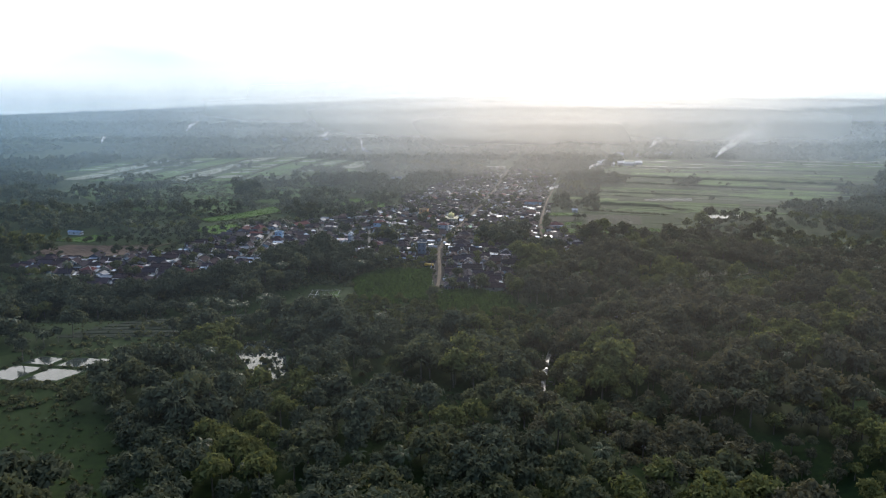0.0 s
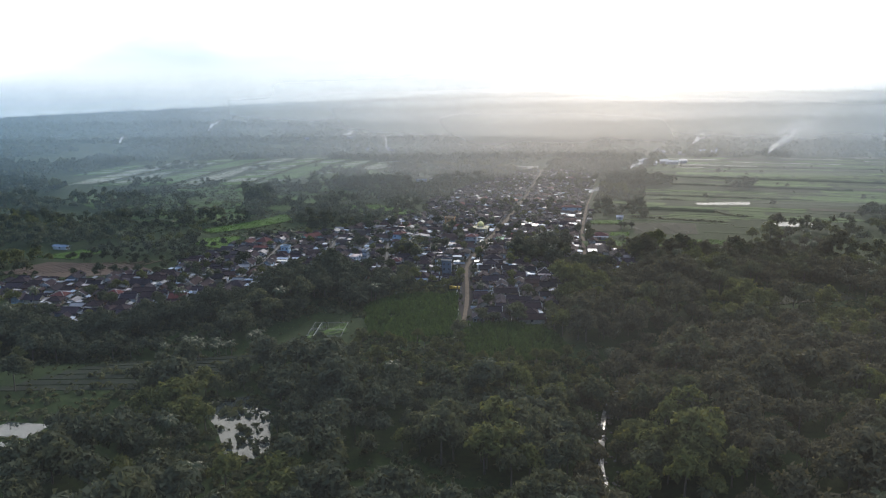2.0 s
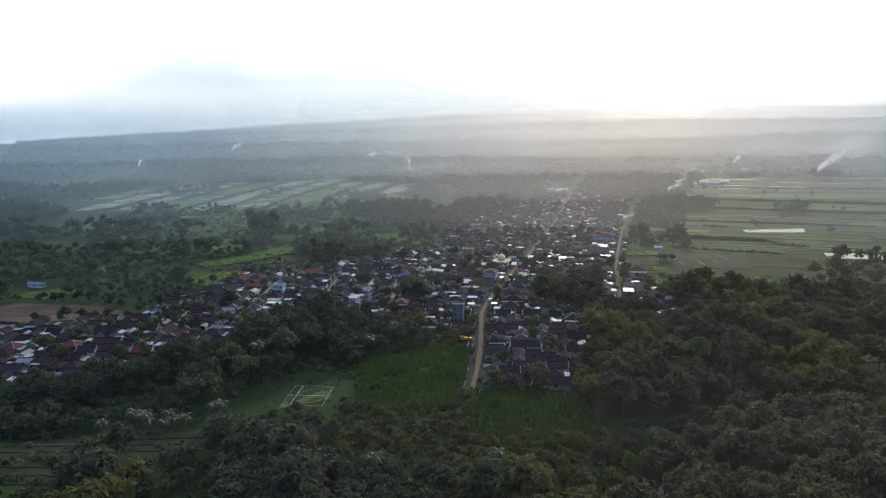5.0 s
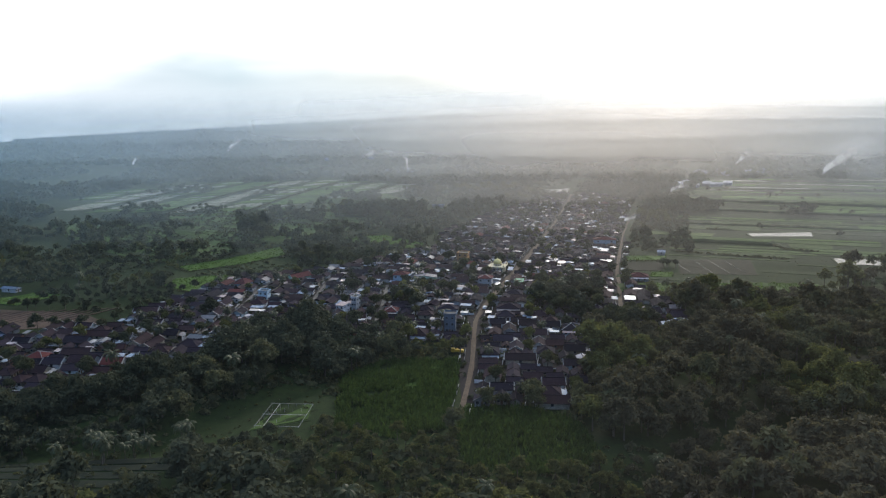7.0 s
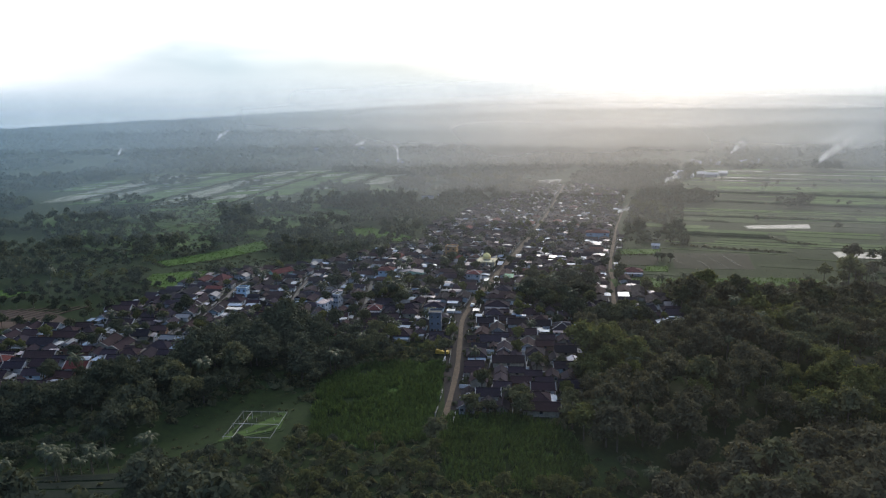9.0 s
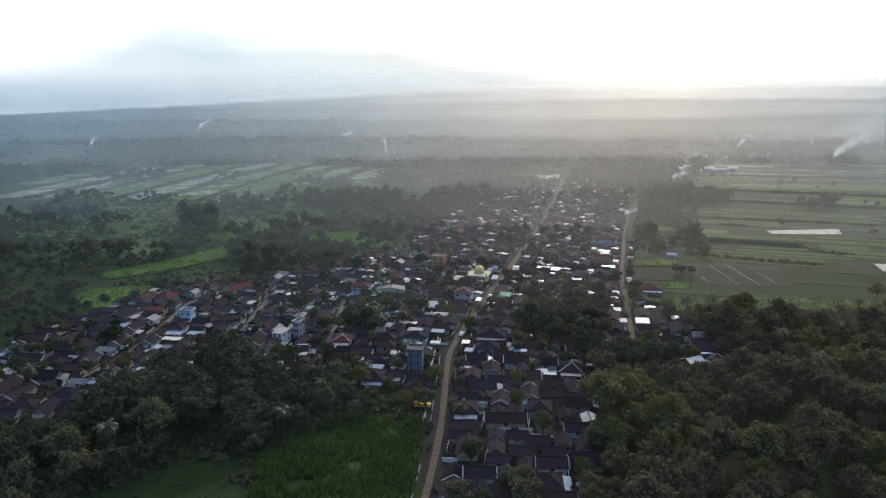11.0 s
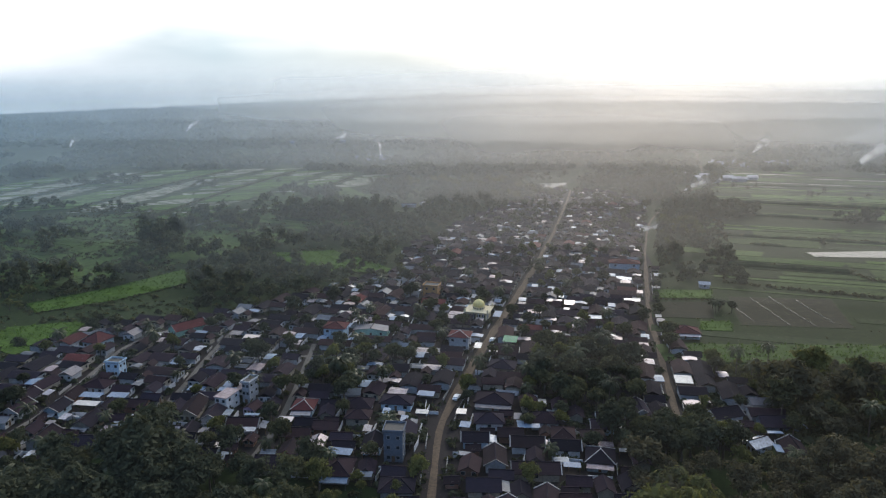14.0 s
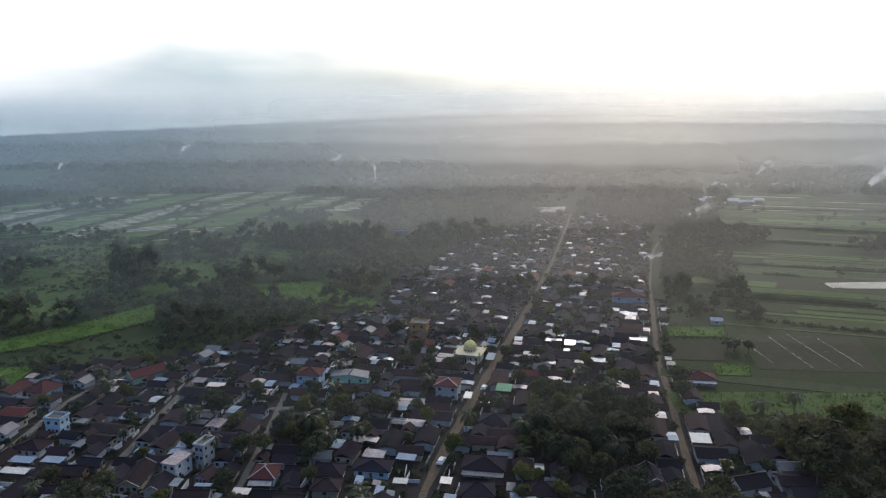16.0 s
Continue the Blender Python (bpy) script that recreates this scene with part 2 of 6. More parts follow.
RICE_DULL = surface("rice_dull", (0.052, 0.086, 0.021), (0.038, 0.064, 0.017), (0.022, 0.036, 0.012), big=0.06, small=0.30, spread=0.4, bump=0.6, spec=0.06, rows=(0.5, 2.0))
PLOUGH = surface("bare_field", (0.036, 0.036, 0.021), (0.027, 0.028, 0.017), (0.016, 0.017, 0.011), big=0.08, small=0.4, spread=0.3, bump=0.6, spec=0.06, rows=(0.5, 2.0))
OCHRE = surface("dry_field", (0.082, 0.057, 0.044), (0.062, 0.045, 0.036), (0.040, 0.030, 0.025), big=0.08, small=1.0, bump=0.5, spec=0.06)
BUND = surface("bund_grass", (0.025, 0.041, 0.014), (0.03, 0.043, 0.017), (0.013, 0.02, 0.009), big=0.12, small=0.5, spec=0.06)
GRASS = surface("meadow_grass", (0.054, 0.092, 0.022), (0.036, 0.062, 0.017), (0.018, 0.03, 0.009), big=0.04, small=0.25, bump=0.8, spec=0.05)
TERRACE = surface("terrace_grass", (0.019, 0.024, 0.017), (0.026, 0.030, 0.020), (0.013, 0.016, 0.012), big=0.15, small=1.2, bump=0.7, spec=0.04)
WATER = surface("still_water", (0.035, 0.042, 0.036), (0.03, 0.036, 0.032), (0.028, 0.032, 0.03), big=0.05, small=0.5, rough=0.06, bump=0.02, spec=0.5)
RAPIDS = surface("river_water", (0.03, 0.032, 0.03), (0.045, 0.045, 0.04), (0.24, 0.24, 0.23), big=0.3, small=0.9, rough=0.35, bump=1.0, spec=0.35)
WATER_MURK = surface("muddy_water", (0.06, 0.082, 0.036), (0.048, 0.068, 0.03), (0.034, 0.058, 0.02), big=0.08, small=0.35, rough=0.38, bump=0.3, spec=0.4)
RUBBER = surface("rubber", (0.02, 0.02, 0.02), (0.016, 0.016, 0.016), big=1.0, small=5.0)
PAINT_YELLOW = surface("car_yellow", (0.55, 0.36, 0.04), (0.48, 0.31, 0.04), (0.36, 0.23, 0.04), big=0.6, small=3.0, rough=0.35, bump=0.0)
PAINT_WHITE = surface("car_white", (0.72, 0.72, 0.72), (0.64, 0.64, 0.64), (0.5, 0.5, 0.5), big=0.6, small=3.0, rough=0.3, bump=0.0)
GLASS = surface("window_glass", (0.03, 0.035, 0.04), (0.025, 0.03, 0.034), (0.02, 0.022, 0.025), big=0.8, small=3.0, rough=0.08, bump=0.0, spec=0.6)


def veil(name, colour, density, low_z, full_z, fade_z, top_z, thick_x, spread_x, floor):
    """A see-through sheet painted to imitate haze: thickest about thick_x, thinning upwards and sideways."""
    m = bpy.data.materials.new(name)
    m.use_nodes = True
    t = m.node_tree
    t.nodes.clear()
    geo = t.nodes.new("ShaderNodeNewGeometry")
    s = t.nodes.new("ShaderNodeSeparateXYZ")
    link(t, geo, "Position", s, 0)
    n = node(t, "ShaderNodeTexNoise", Scale=0.004, Detail=3.0, Roughness=0.5)
    link(t, geo, "Position", n, "Vector")
    rise = node(t, "ShaderNodeMapRange")
    rise.interpolation_type = "SMOOTHSTEP"
    for i, v in ((1, low_z), (2, full_z)):
        rise.inputs[i].default_value = v
    t.links.new(maths(t, "ADD", s.outputs[2], maths(t, "MULTIPLY", maths(t, "SUBTRACT", n.outputs[0], 0.4), 40.0)), rise.inputs[0])
    fall = node(t, "ShaderNodeMapRange")
    fall.interpolation_type = "SMOOTHSTEP"
    for i, v in ((1, fade_z), (2, top_z), (3, 1.0), (4, 0.0)):
        fall.inputs[i].default_value = v
    link(t, s, 2, fall, 0)
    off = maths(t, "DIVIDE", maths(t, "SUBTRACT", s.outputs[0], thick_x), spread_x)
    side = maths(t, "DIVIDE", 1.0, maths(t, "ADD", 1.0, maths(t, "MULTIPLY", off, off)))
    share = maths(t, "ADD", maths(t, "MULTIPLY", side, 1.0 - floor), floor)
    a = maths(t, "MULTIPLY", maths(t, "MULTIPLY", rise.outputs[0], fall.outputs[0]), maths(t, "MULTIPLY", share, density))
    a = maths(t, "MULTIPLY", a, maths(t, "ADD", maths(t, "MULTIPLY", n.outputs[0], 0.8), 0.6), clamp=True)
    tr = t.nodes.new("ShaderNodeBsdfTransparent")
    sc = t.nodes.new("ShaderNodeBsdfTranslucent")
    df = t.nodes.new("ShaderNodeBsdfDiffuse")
    tone = blend(t, side, (0.165, 0.345, 0.52), colour)      # haze tint put into the colour: blue aside, warm in the middle
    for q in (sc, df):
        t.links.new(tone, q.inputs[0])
    both = node(t, "ShaderNodeMixShader")
    both.inputs[0].default_value = 0.2
    link(t, sc, 0, both, 1)
    link(t, df, 0, both, 2)
    mx = node(t, "ShaderNodeMixShader")
    t.links.new(a, mx.inputs[0])
    link(t, tr, 0, mx, 1)
    link(t, both, 0, mx, 2)
    out = t.nodes.new("ShaderNodeOutputMaterial")
    link(t, mx, 0, out, 0)
    return m


def smoke_material():
    m = bpy.data.materials.new("drifting_smoke")
    m.use_nodes = True
    t = m.node_tree
    t.nodes.clear()
    uv = t.nodes.new("ShaderNodeUVMap")
    s = t.nodes.new("ShaderNodeSeparateXYZ")
    link(t, uv, 0, s, 0)
    geo = t.nodes.new("ShaderNodeNewGeometry")
    n = node(t, "ShaderNodeTexNoise", Scale=0.11, Detail=6.0, Roughness=0.6)
    link(t, geo, "Position", n, "Vector")
    v = maths(t, "MULTIPLY", maths(t, "MULTIPLY", s.outputs[1], maths(t, "SUBTRACT", 1.0, s.outputs[1])), 4.0)
    u = maths(t, "POWER", maths(t, "SUBTRACT", 1.0, s.outputs[0], clamp=True), 0.8)
    wisps = ramp(t, n.outputs[0], (0.34, (0, 0, 0)), (0.56, (1, 1, 1)))
    a = maths(t, "MULTIPLY", maths(t, "MULTIPLY", u, v), maths(t, "MULTIPLY", wisps, 1.1), clamp=True)
    tr = t.nodes.new("ShaderNodeBsdfTransparent")
    sc = t.nodes.new("ShaderNodeBsdfTranslucent")
    sc.inputs[0].default_value = (0.92, 0.9, 0.87, 1)
    df = t.nodes.new("ShaderNodeBsdfDiffuse")
    df.inputs[0].default_value = (0.92, 0.9, 0.87, 1)
    both = node(t, "ShaderNodeMixShader")
    link(t, sc, 0, both, 1)
    link(t, df, 0, both, 2)
    mx = node(t, "ShaderNodeMixShader")
    t.links.new(a, mx.inputs[0])
    link(t, tr, 0, mx, 1)
    link(t, both, 0, mx, 2)
    out = t.nodes.new("ShaderNodeOutputMaterial")
    link(t, mx, 0, out, 0)
    return m


SMOKE = smoke_material()


# ---- mesh tools ----
def box(bm, x0, x1, y0, y1, z0, z1):
    v = [bm.verts.new((x, y, z)) for z in (z0, z1) for y in (y0, y1) for x in (x0, x1)]
    for f in ((0, 2, 3, 1), (4, 5, 7, 6), (0, 1, 5, 4), (2, 6, 7, 3), (0, 4, 6, 2), (1, 3, 7, 5)):
        bm.faces.new([v[i] for i in f])
    return bm


def beam(bm, p, q, w):
    """A square bar from p to q."""
    p, q = Vector(p), Vector(q)
    d = (q - p).normalized()
    a = d.cross(Vector((0, 0, 1)))
    a = a.normalized() if a.length > 1e-3 else Vector((1, 0, 0))
    b = d.cross(a)
    v = [bm.verts.new(c + w / 2 * (i * a + j * b)) for c in (p, q) for i, j in ((-1, -1), (1, -1), (1, 1), (-1, 1))]
    for k in range(4):
        bm.faces.new((v[k], v[(k + 1) % 4], v[4 + (k + 1) % 4], v[4 + k]))
    bm.faces.new(v[3::-1])
    bm.faces.new(v[4:])
    return bm


def slab(bm, corners, thick):
    """A sheet with thickness over a polygon's corners (given from above, anticlockwise)."""
    top = [bm.verts.new(c) for c in corners]
    low = [bm.verts.new((c[0], c[1], c[2] - thick)) for c in corners]
    bm.faces.new(top)
    bm.faces.new(low[::-1])
    k = len(top)
    for i in range(k):
        bm.faces.new((top[i], low[i], low[(i + 1) % k], top[(i + 1) % k]))
    return bm


def turned(bm, rings, sides=12):
    """A turned body from (radius, height) rings."""
    loops = [[bm.verts.new((r * math.cos(2 * math.pi * k / sides), r * math.sin(2 * math.pi * k / sides), z)) for k in range(sides)] for r, z in rings]
    for a, b in zip(loops, loops[1:]):
        for k in range(sides):
            bm.faces.new((a[k], a[(k + 1) % sides], b[(k + 1) % sides], b[k]))
    bm.faces.new(loops[0][::-1])
    bm.faces.new(loops[-1])
    return bm


def to_mesh(name, bm, material, smooth=False):
    me = bpy.data.meshes.new(name)
    bm.to_mesh(me)
    bm.free()
    me.materials.append(material)
    if smooth:
        me.shade_smooth()
    return me


def part(name, bm, material, parent, label="", smooth=False):
    ob = new(name, to_mesh(name, bm, material, smooth))
    ob.parent = parent
    return tagged(ob, label)


def thing(name, label, category, group="", m=None, kind=""):
    ob = tagged(new(name), label, category, group, kind)
    if m is not None:
        ob.matrix_basis = m
    return ob


def solid(name, bm, material, label="", category="", group="", kind="", smooth=False):
    return tagged(new(name, to_mesh(name, bm, material, smooth)), label, category, group, kind)


def array_mesh(name, verts, quads, material, uvs=None):
    me = bpy.data.meshes.new(name)
    me.vertices.add(len(verts))
    me.vertices.foreach_set("co", np.ascontiguousarray(verts, dtype=np.float32).ravel())
    k = quads.shape[1]
    me.loops.add(quads.size)
    me.loops.foreach_set("vertex_index", np.ascontiguousarray(quads, dtype=np.int32).ravel())
    me.polygons.add(len(quads))
    me.polygons.foreach_set("loop_start", np.arange(0, quads.size, k, dtype=np.int32))
    me.update(calc_edges=True)
    if uvs is not None:
        layer = me.uv_layers.new(name="UVMap")
        layer.data.foreach_set("uv", np.ascontiguousarray(uvs[quads.ravel()], dtype=np.float32).ravel())
    me.materials.append(material)
    return me


def inside(poly, x, y):
    hit = False
    for (x0, y0), (x1, y1) in zip(poly, poly[1:] + poly[:1]):
        if (y0 > y) != (y1 > y) and x < (x1 - x0) * (y - y0) / (y1 - y0) + x0:
            hit = not hit
    return hit


def off_line(line, x, y):
    """Distance from a broken line."""
    best = 1e9
    for (x0, y0), (x1, y1) in zip(line, line[1:]):
        dx, dy = x1 - x0, y1 - y0
        f = max(0.0, min(1.0, ((x - x0) * dx + (y - y0) * dy) / (dx * dx + dy * dy)))
        best = min(best, math.hypot(x - x0 - f * dx, y - y0 - f * dy))
    return best


# ---- the plan ----
MAIN_ROAD = [(-4, 392), (-3, 410), (-2, 441), (-2.5, 475), (-3, 506), (-1, 522), (4, 551), (11, 587), (25, 653), (35, 702), (45, 756), (55, 807), (67, 880), (81, 965), (92, 1040)]
SIDE_ROAD = [(70, 505), (72, 515), (76, 550), (81, 587), (85, 623), (93, 668), (101, 711), (114, 777), (140, 880), (190, 1000), (240, 1110), (293, 1304), (353, 1568)]
ALLEY_A = [(-88, 478), (-94, 500), (-96, 535), (-98, 560), (-99, 590), (-97, 606)]
ALLEY_B = [(-140, 455), (-137, 480), (-133, 507), (-134, 535), (-136, 571), (-130, 588), (-121, 598), (-97, 606), (-70, 630)]
ALLEY_C = [(-55, 486), (-54, 510), (-57, 550), (-60, 580)]
LANES = [(-98, 560), (-60, 566), (-20, 575), (9, 582)]
ROADS = [(MAIN_ROAD, 4.3), (SIDE_ROAD, 3.4), (ALLEY_A, 2.5), (ALLEY_B, 2.5), (ALLEY_C, 2.1), (LANES, 2.0)]
VILLAGE = [(-186, 392), (-152, 398), (-150, 436), (-124, 446), (-118, 478), (-100, 488), (-70, 484), (-25, 476), (-10, 470), (-4, 404), (36, 402), (46, 440), (50, 480), (64, 505), (100, 494), (104, 530),
           (96, 560), (86, 590), (92, 640), (106, 705), (112, 770), (126, 850), (150, 960), (118, 1035), (80, 1035), (40, 965), (10, 905), (-16, 835), (-42, 760), (-38, 704), (-66, 672), (-90, 636), (-124, 606), (-158, 598), (-170, 566), (-186, 486), (-225, 474), (-268, 470), (-268, 440), (-225, 424), (-200, 398)]
RIVER = [(230, -120), (190, 20), (158, 115), (110, 190), (66, 240), (46, 258), (42, 278), (46, 305), (56, 340), (80, 372), (130, 400), (230, 420)]
GULLY = [(-300, 345), (-153, 362), (-104, 370), (-70, 424), (-60, 455)]
CANES = [[(-56, 432), (-35, 447), (-7, 449), (-7, 405), (-8, 381), (-24, 372), (-46, 379)], [(-4, 397), (18, 400), (36, 392), (42, 370), (36, 354), (15, 350), (0, 356), (-5, 377)]]
CLEARINGS = [[(84, 446), (128, 462), (126, 443), (84, 429)], [(146, 460), (200, 470), (204, 446), (142, 432)], [(92, 505), (130, 508), (127, 492), (90, 490)]]
MEADOW = [(79, 588), (84, 590), (165, 593), (200, 592), (196, 572), (152, 569), (79, 570)]
GREENS = [[(-214, 625), (-187, 657), (-164, 698), (-150, 668), (-173, 634), (-200, 612)], [(-200, 572), (-200, 592), (-179, 600), (-168, 601), (-164, 568), (-176, 558)],
          [(-128, 742), (-90, 752), (-62, 726), (-38, 698), (-76, 696), (-110, 716)], [(97, 672), (127, 672), (123, 656), (93, 656)], [(106, 621), (121, 620), (117, 606), (103, 607)],
          [(-290, 530), (-270, 552), (-250, 548), (-262, 524)]]
SOILS = [[(-188, 604), (-154, 604), (-124, 613), (-134, 642), (-168, 631)], [(89, 650), (122, 652), (115, 624), (87, 625)]]
DRY = [(-275, 518), (-214, 512), (-190, 494), (-240, 478), (-290, 488)]
NURSERY = [(131, 662), (182, 660), (172, 614), (123, 616)]
WEST_FIELDS = [(-170, 720), (-130, 775), (-100, 815), (-88, 880), (-95, 970), (-138, 1049), (-214, 989), (-190, 900), (-235, 850), (-330, 860), (-420, 800), (-330, 700), (-240, 640), (-220, 650)]
PADDY_LEFT = [(-520, 1074), (-408, 1185), (-244, 1222), (-99, 1145), (-138, 1049), (-214, 989), (-190, 900), (-235, 850), (-335, 880), (-470, 896)]
FIELDS_RIGHT = [(126, 598), (137, 700), (150, 775), (172, 850), (215, 980), (300, 1220), (760, 1230), (520, 880), (330, 700), (236, 640), (206, 598)]
PONDS = [[(211, 752), (211, 766), (268, 773), (262, 753)], [(234, 648), (238, 668), (290, 662), (280, 642)], [(-160, 281), (-157, 292), (-138, 290), (-142, 278.5)], [(-176, 284), (-172, 293), (-158.5, 291), (-161.5, 281.5)], [(-166, 264), (-161, 280), (-143, 277), (-150, 265)], [(-184, 270), (-176, 283), (-162.5, 280.5), (-167.5, 264.5)],
         [(-97, 307), (-91, 312), (-80, 316), (-68, 303), (-61, 274), (-66, 265), (-74, 268), (-84, 286)],
         [(48, 1052), (52, 1085), (95, 1098), (88, 1050)], [(-76, 376), (-74, 402), (-58, 402), (-56, 385)]]
GROVES = [[(27, 528), (24, 556), (38, 584), (60, 584), (66, 556), (62, 526), (48, 518)], [(-52, 534), (-50, 566), (-36, 566), (-34, 534)], [(-116, 440), (-110, 466), (-96, 474), (-74, 472), (-66, 450), (-90, 436)],
          [(46, 498), (48, 514), (80, 512), (84, 496), (64, 488)]]
POND_SHORE = [(-195, 258), (-184, 272), (-172, 295), (-136, 292), (-128, 268), (-134, 242), (-165, 236)]
POOL_SHORE = [(-84, 286), (-66, 266), (-58, 274), (-50, 250), (-60, 244), (-78, 258)]
GULLY_STRIP = [(-62, 430), (-76, 430), (-93, 402), (-112, 376), (-150, 356), (-205, 346), (-205, 316), (-150, 318), (-112, 340), (-90, 356), (-78, 370), (-60, 380), (-55, 404)]
BELT = [(-97, 449), (-104, 428), (-122, 404), (-150, 380), (-190, 366), (-230, 360)]
OPEN_LAND = [GULLY_STRIP, [(-245, 585), (-165, 598), (-128, 640), (-150, 668), (-178, 642), (-208, 618), (-245, 606)], [(87, 600), (136, 600), (136, 692), (96, 692)], [(44, 1020), (102, 1020), (104, 1100), (44, 1100)], [(-70, 895), (-36, 905), (-40, 955), (-66, 945)]] + CANES + GREENS + SOILS + [DRY, NURSERY, MEADOW, PADDY_LEFT, FIELDS_RIGHT] + CLEARINGS + PONDS + [[(-178, 318), (-120, 324), (-80, 338), (-100, 360), (-150, 348), (-180, 336)], [(-80, 374), (-52, 374), (-52, 404), (-80, 404)], [(-160, 215), (-160, 240), (-120, 236), (-98, 206), (-92, 185), (-135, 180)]]


SKYLINE = ((-60, -45, -36, -22, -15, -5, 5, 60), (-3.4, -2.7, -2.25, -1.6, -1.15, -0.7, -0.5, -0.4))          # bearing, elevation of the far land's edge


def height(x, y):
    h = -11.0 * math.exp(-(off_line(RIVER, x, y) / 17.0) ** 2) if y < 480 else 0.0
    if x < 0 and y < 480:
        h -= 5.0 * math.exp(-(off_line(GULLY, x, y) / 14.0) ** 2)
    if y < 1350:
        return h
    # rolling far country, falling away to the west
    r, bearing_at = math.hypot(x, y - 150), math.degrees(math.atan2(x, y - 150))
    f = min(1.0, max(0.0, (r - 1500) / 3000))
    up = float(np.interp(bearing_at, SKYLINE[0], SKYLINE[1]))
    return h + f * f * (3 - 2 * f) * (108 + r * math.tan(radians(up))) + f * (5 * math.sin(x / 310 + 1) + 2 * math.sin(y / 420 + x / 700))


def on_road(x, y, gap=0.0):
    return any(off_line(line, x, y) < width / 2 + gap for line, width in ROADS)


# ---- ground ----
def spaced(a, b, fine_a, fine_b, step, grow):
    out = list(np.arange(fine_a, fine_b + 0.1, step))
    s, v = step, fine_b
    while v < b:
        s *= grow
        v = min(b, v + s)
        out.append(v)
    s, v = step, fine_a
    while v > a:
        s *= grow
        v = max(a, v - s)
        out.insert(0, v)
    return out


xs, ys = spaced(-4200, 4200, -260, 260, 5.0, 1.09), spaced(-900, 4900, 170, 700, 5.0, 1.06)
ground_v = np.array([(x, y, height(x, y)) for y in ys for x in xs])
nx = len(xs)
ij = np.array([(j * nx + i, j * nx + i + 1, (j + 1) * nx + i + 1, (j + 1) * nx + i) for j in range(len(ys) - 1) for i in range(nx - 1)])
ground = tagged(new("ground", array_mesh("ground", ground_v, ij, LAND)), "dark green grassy countryside ground reaching the hazy horizon", "ground", kind="structure")
ground.data.shade_smooth()


def strip(name, line, width, z, material, label, category):
    """A road as a raised ribbon with rounded bends."""
    pts = [Vector((*p, 0)) for p in line]
    fine = []
    for k in range(len(pts) - 1):
        a, b, c, d = pts[max(k - 1, 0)], pts[k], pts[k + 1], pts[min(k + 2, len(pts) - 1)]
        n = max(2, int((c - b).length / 8))
        for i in range(n):
            f = i / n
            fine.append(0.5 * (2 * b + (c - a) * f + (2 * a - 5 * b + 4 * c - d) * f * f + (3 * b - a - 3 * c + d) * f ** 3))
    fine.append(pts[-1])
    bm = bmesh.new()
    rows = []
    for k, p in enumerate(fine):
        d = (fine[min(k + 1, len(fine) - 1)] - fine[max(k - 1, 0)]).normalized()
        s = Vector((d.y, -d.x, 0))
        w = width / 2 * (0.64 if name == "road" and (p.y < 515 or p.y > 720) else 1.0) * (1 + 0.12 * math.sin(k * 1.7) + 0.07 * math.sin(k * 3.1))
        zz = height(p.x, p.y) + z
        rows.append([bm.verts.new(p + s * e * w + Vector((0, 0, zz + dz))) for e, dz in ((-1.05, -0.4), (-0.97, 0), (0, 0.06), (0.97, 0), (1.05, -0.4))])
    for a, b in zip(rows, rows[1:]):
        for i in range(4):
            bm.faces.new((a[i], a[i + 1], b[i + 1], b[i]))
    return solid(name, bm, material, label, category, kind="structure")


strip("road", MAIN_ROAD, 3.3, 0.16, DIRT, "pale brown dusty village main road", "road")
strip("road", SIDE_ROAD, 2.3, 0.16, DIRT, "narrow pale brown dirt road beside the fields", "road")
for lane in (ALLEY_A, ALLEY_B, ALLEY_C, LANES):
    strip("lane", lane, 2.0, 0.14, CONCRETE, "narrow grey concrete lane between the houses", "lane")


strip("path", [(-224, 800), (-213, 828), (-202, 852)], 2.6, 0.3, CONCRETE, "pale footpath crossing the western fields", "path")


def plot(bm, poly, z, drop=0.4):
    slab(bm, [(x, y, height(x, y) + z) for x, y in (poly if area(poly) > 0 else poly[::-1])], drop)
    return bm


def area(poly):
    return sum(a[0] * b[1] - b[0] * a[1] for a, b in zip(poly, poly[1:] + poly[:1])) / 2


def shrink(poly, by):
    cx, cy = sum(p[0] for p in poly) / len(poly), sum(p[1] for p in poly) / len(poly)
    r = [math.hypot(p[0] - cx, p[1] - cy) for p in poly]
    return [(cx + (p[0] - cx) * max(0.2, 1 - by / k), cy + (p[1] - cy) * max(0.2, 1 - by / k)) for p, k in zip(poly, r)]


# bare yards under the houses
solid("village_yard", plot(bmesh.new(), VILLAGE, 0.05, 0.3), YARD, "trodden brown earth yards between the village houses", "yard", kind="structure")


def field(poly, crop, name="crop_field", label="green rice field with a low earth bund", level=0.22, rim=1.0, group="fields"):
    top = thing(name, label, "field", group)
    part("bund", plot(bmesh.new(), poly, 0.12, 0.5), BUND, top)
    part("crop", plot(bmesh.new(), shrink(poly, rim), level, 0.2), crop, top)
    return top


for poly in GREENS:
    field(poly, RICE_BRIGHT, label="bright green crop field edged by grass", level=0.5)
field(SOILS[0], BUND, label="dark green rough grass field beside the village")
field(SOILS[1], PLOUGH, label="bare brown ploughed field beside the dirt road")
field(DRY, OCHRE, label="dry ochre field in long ridges")
for poly, crop in zip(CLEARINGS, (PLOUGH, PLOUGH, BUND)):
    field(poly, crop, label="rough green clearing in the woodland", level=0.3)
field(MEADOW, RICE_DULL, label="rough green meadow beside the dirt road", level=0.3)
field(NURSERY, PLOUGH, label="dull green seedling field with pale ditches", level=0.16)

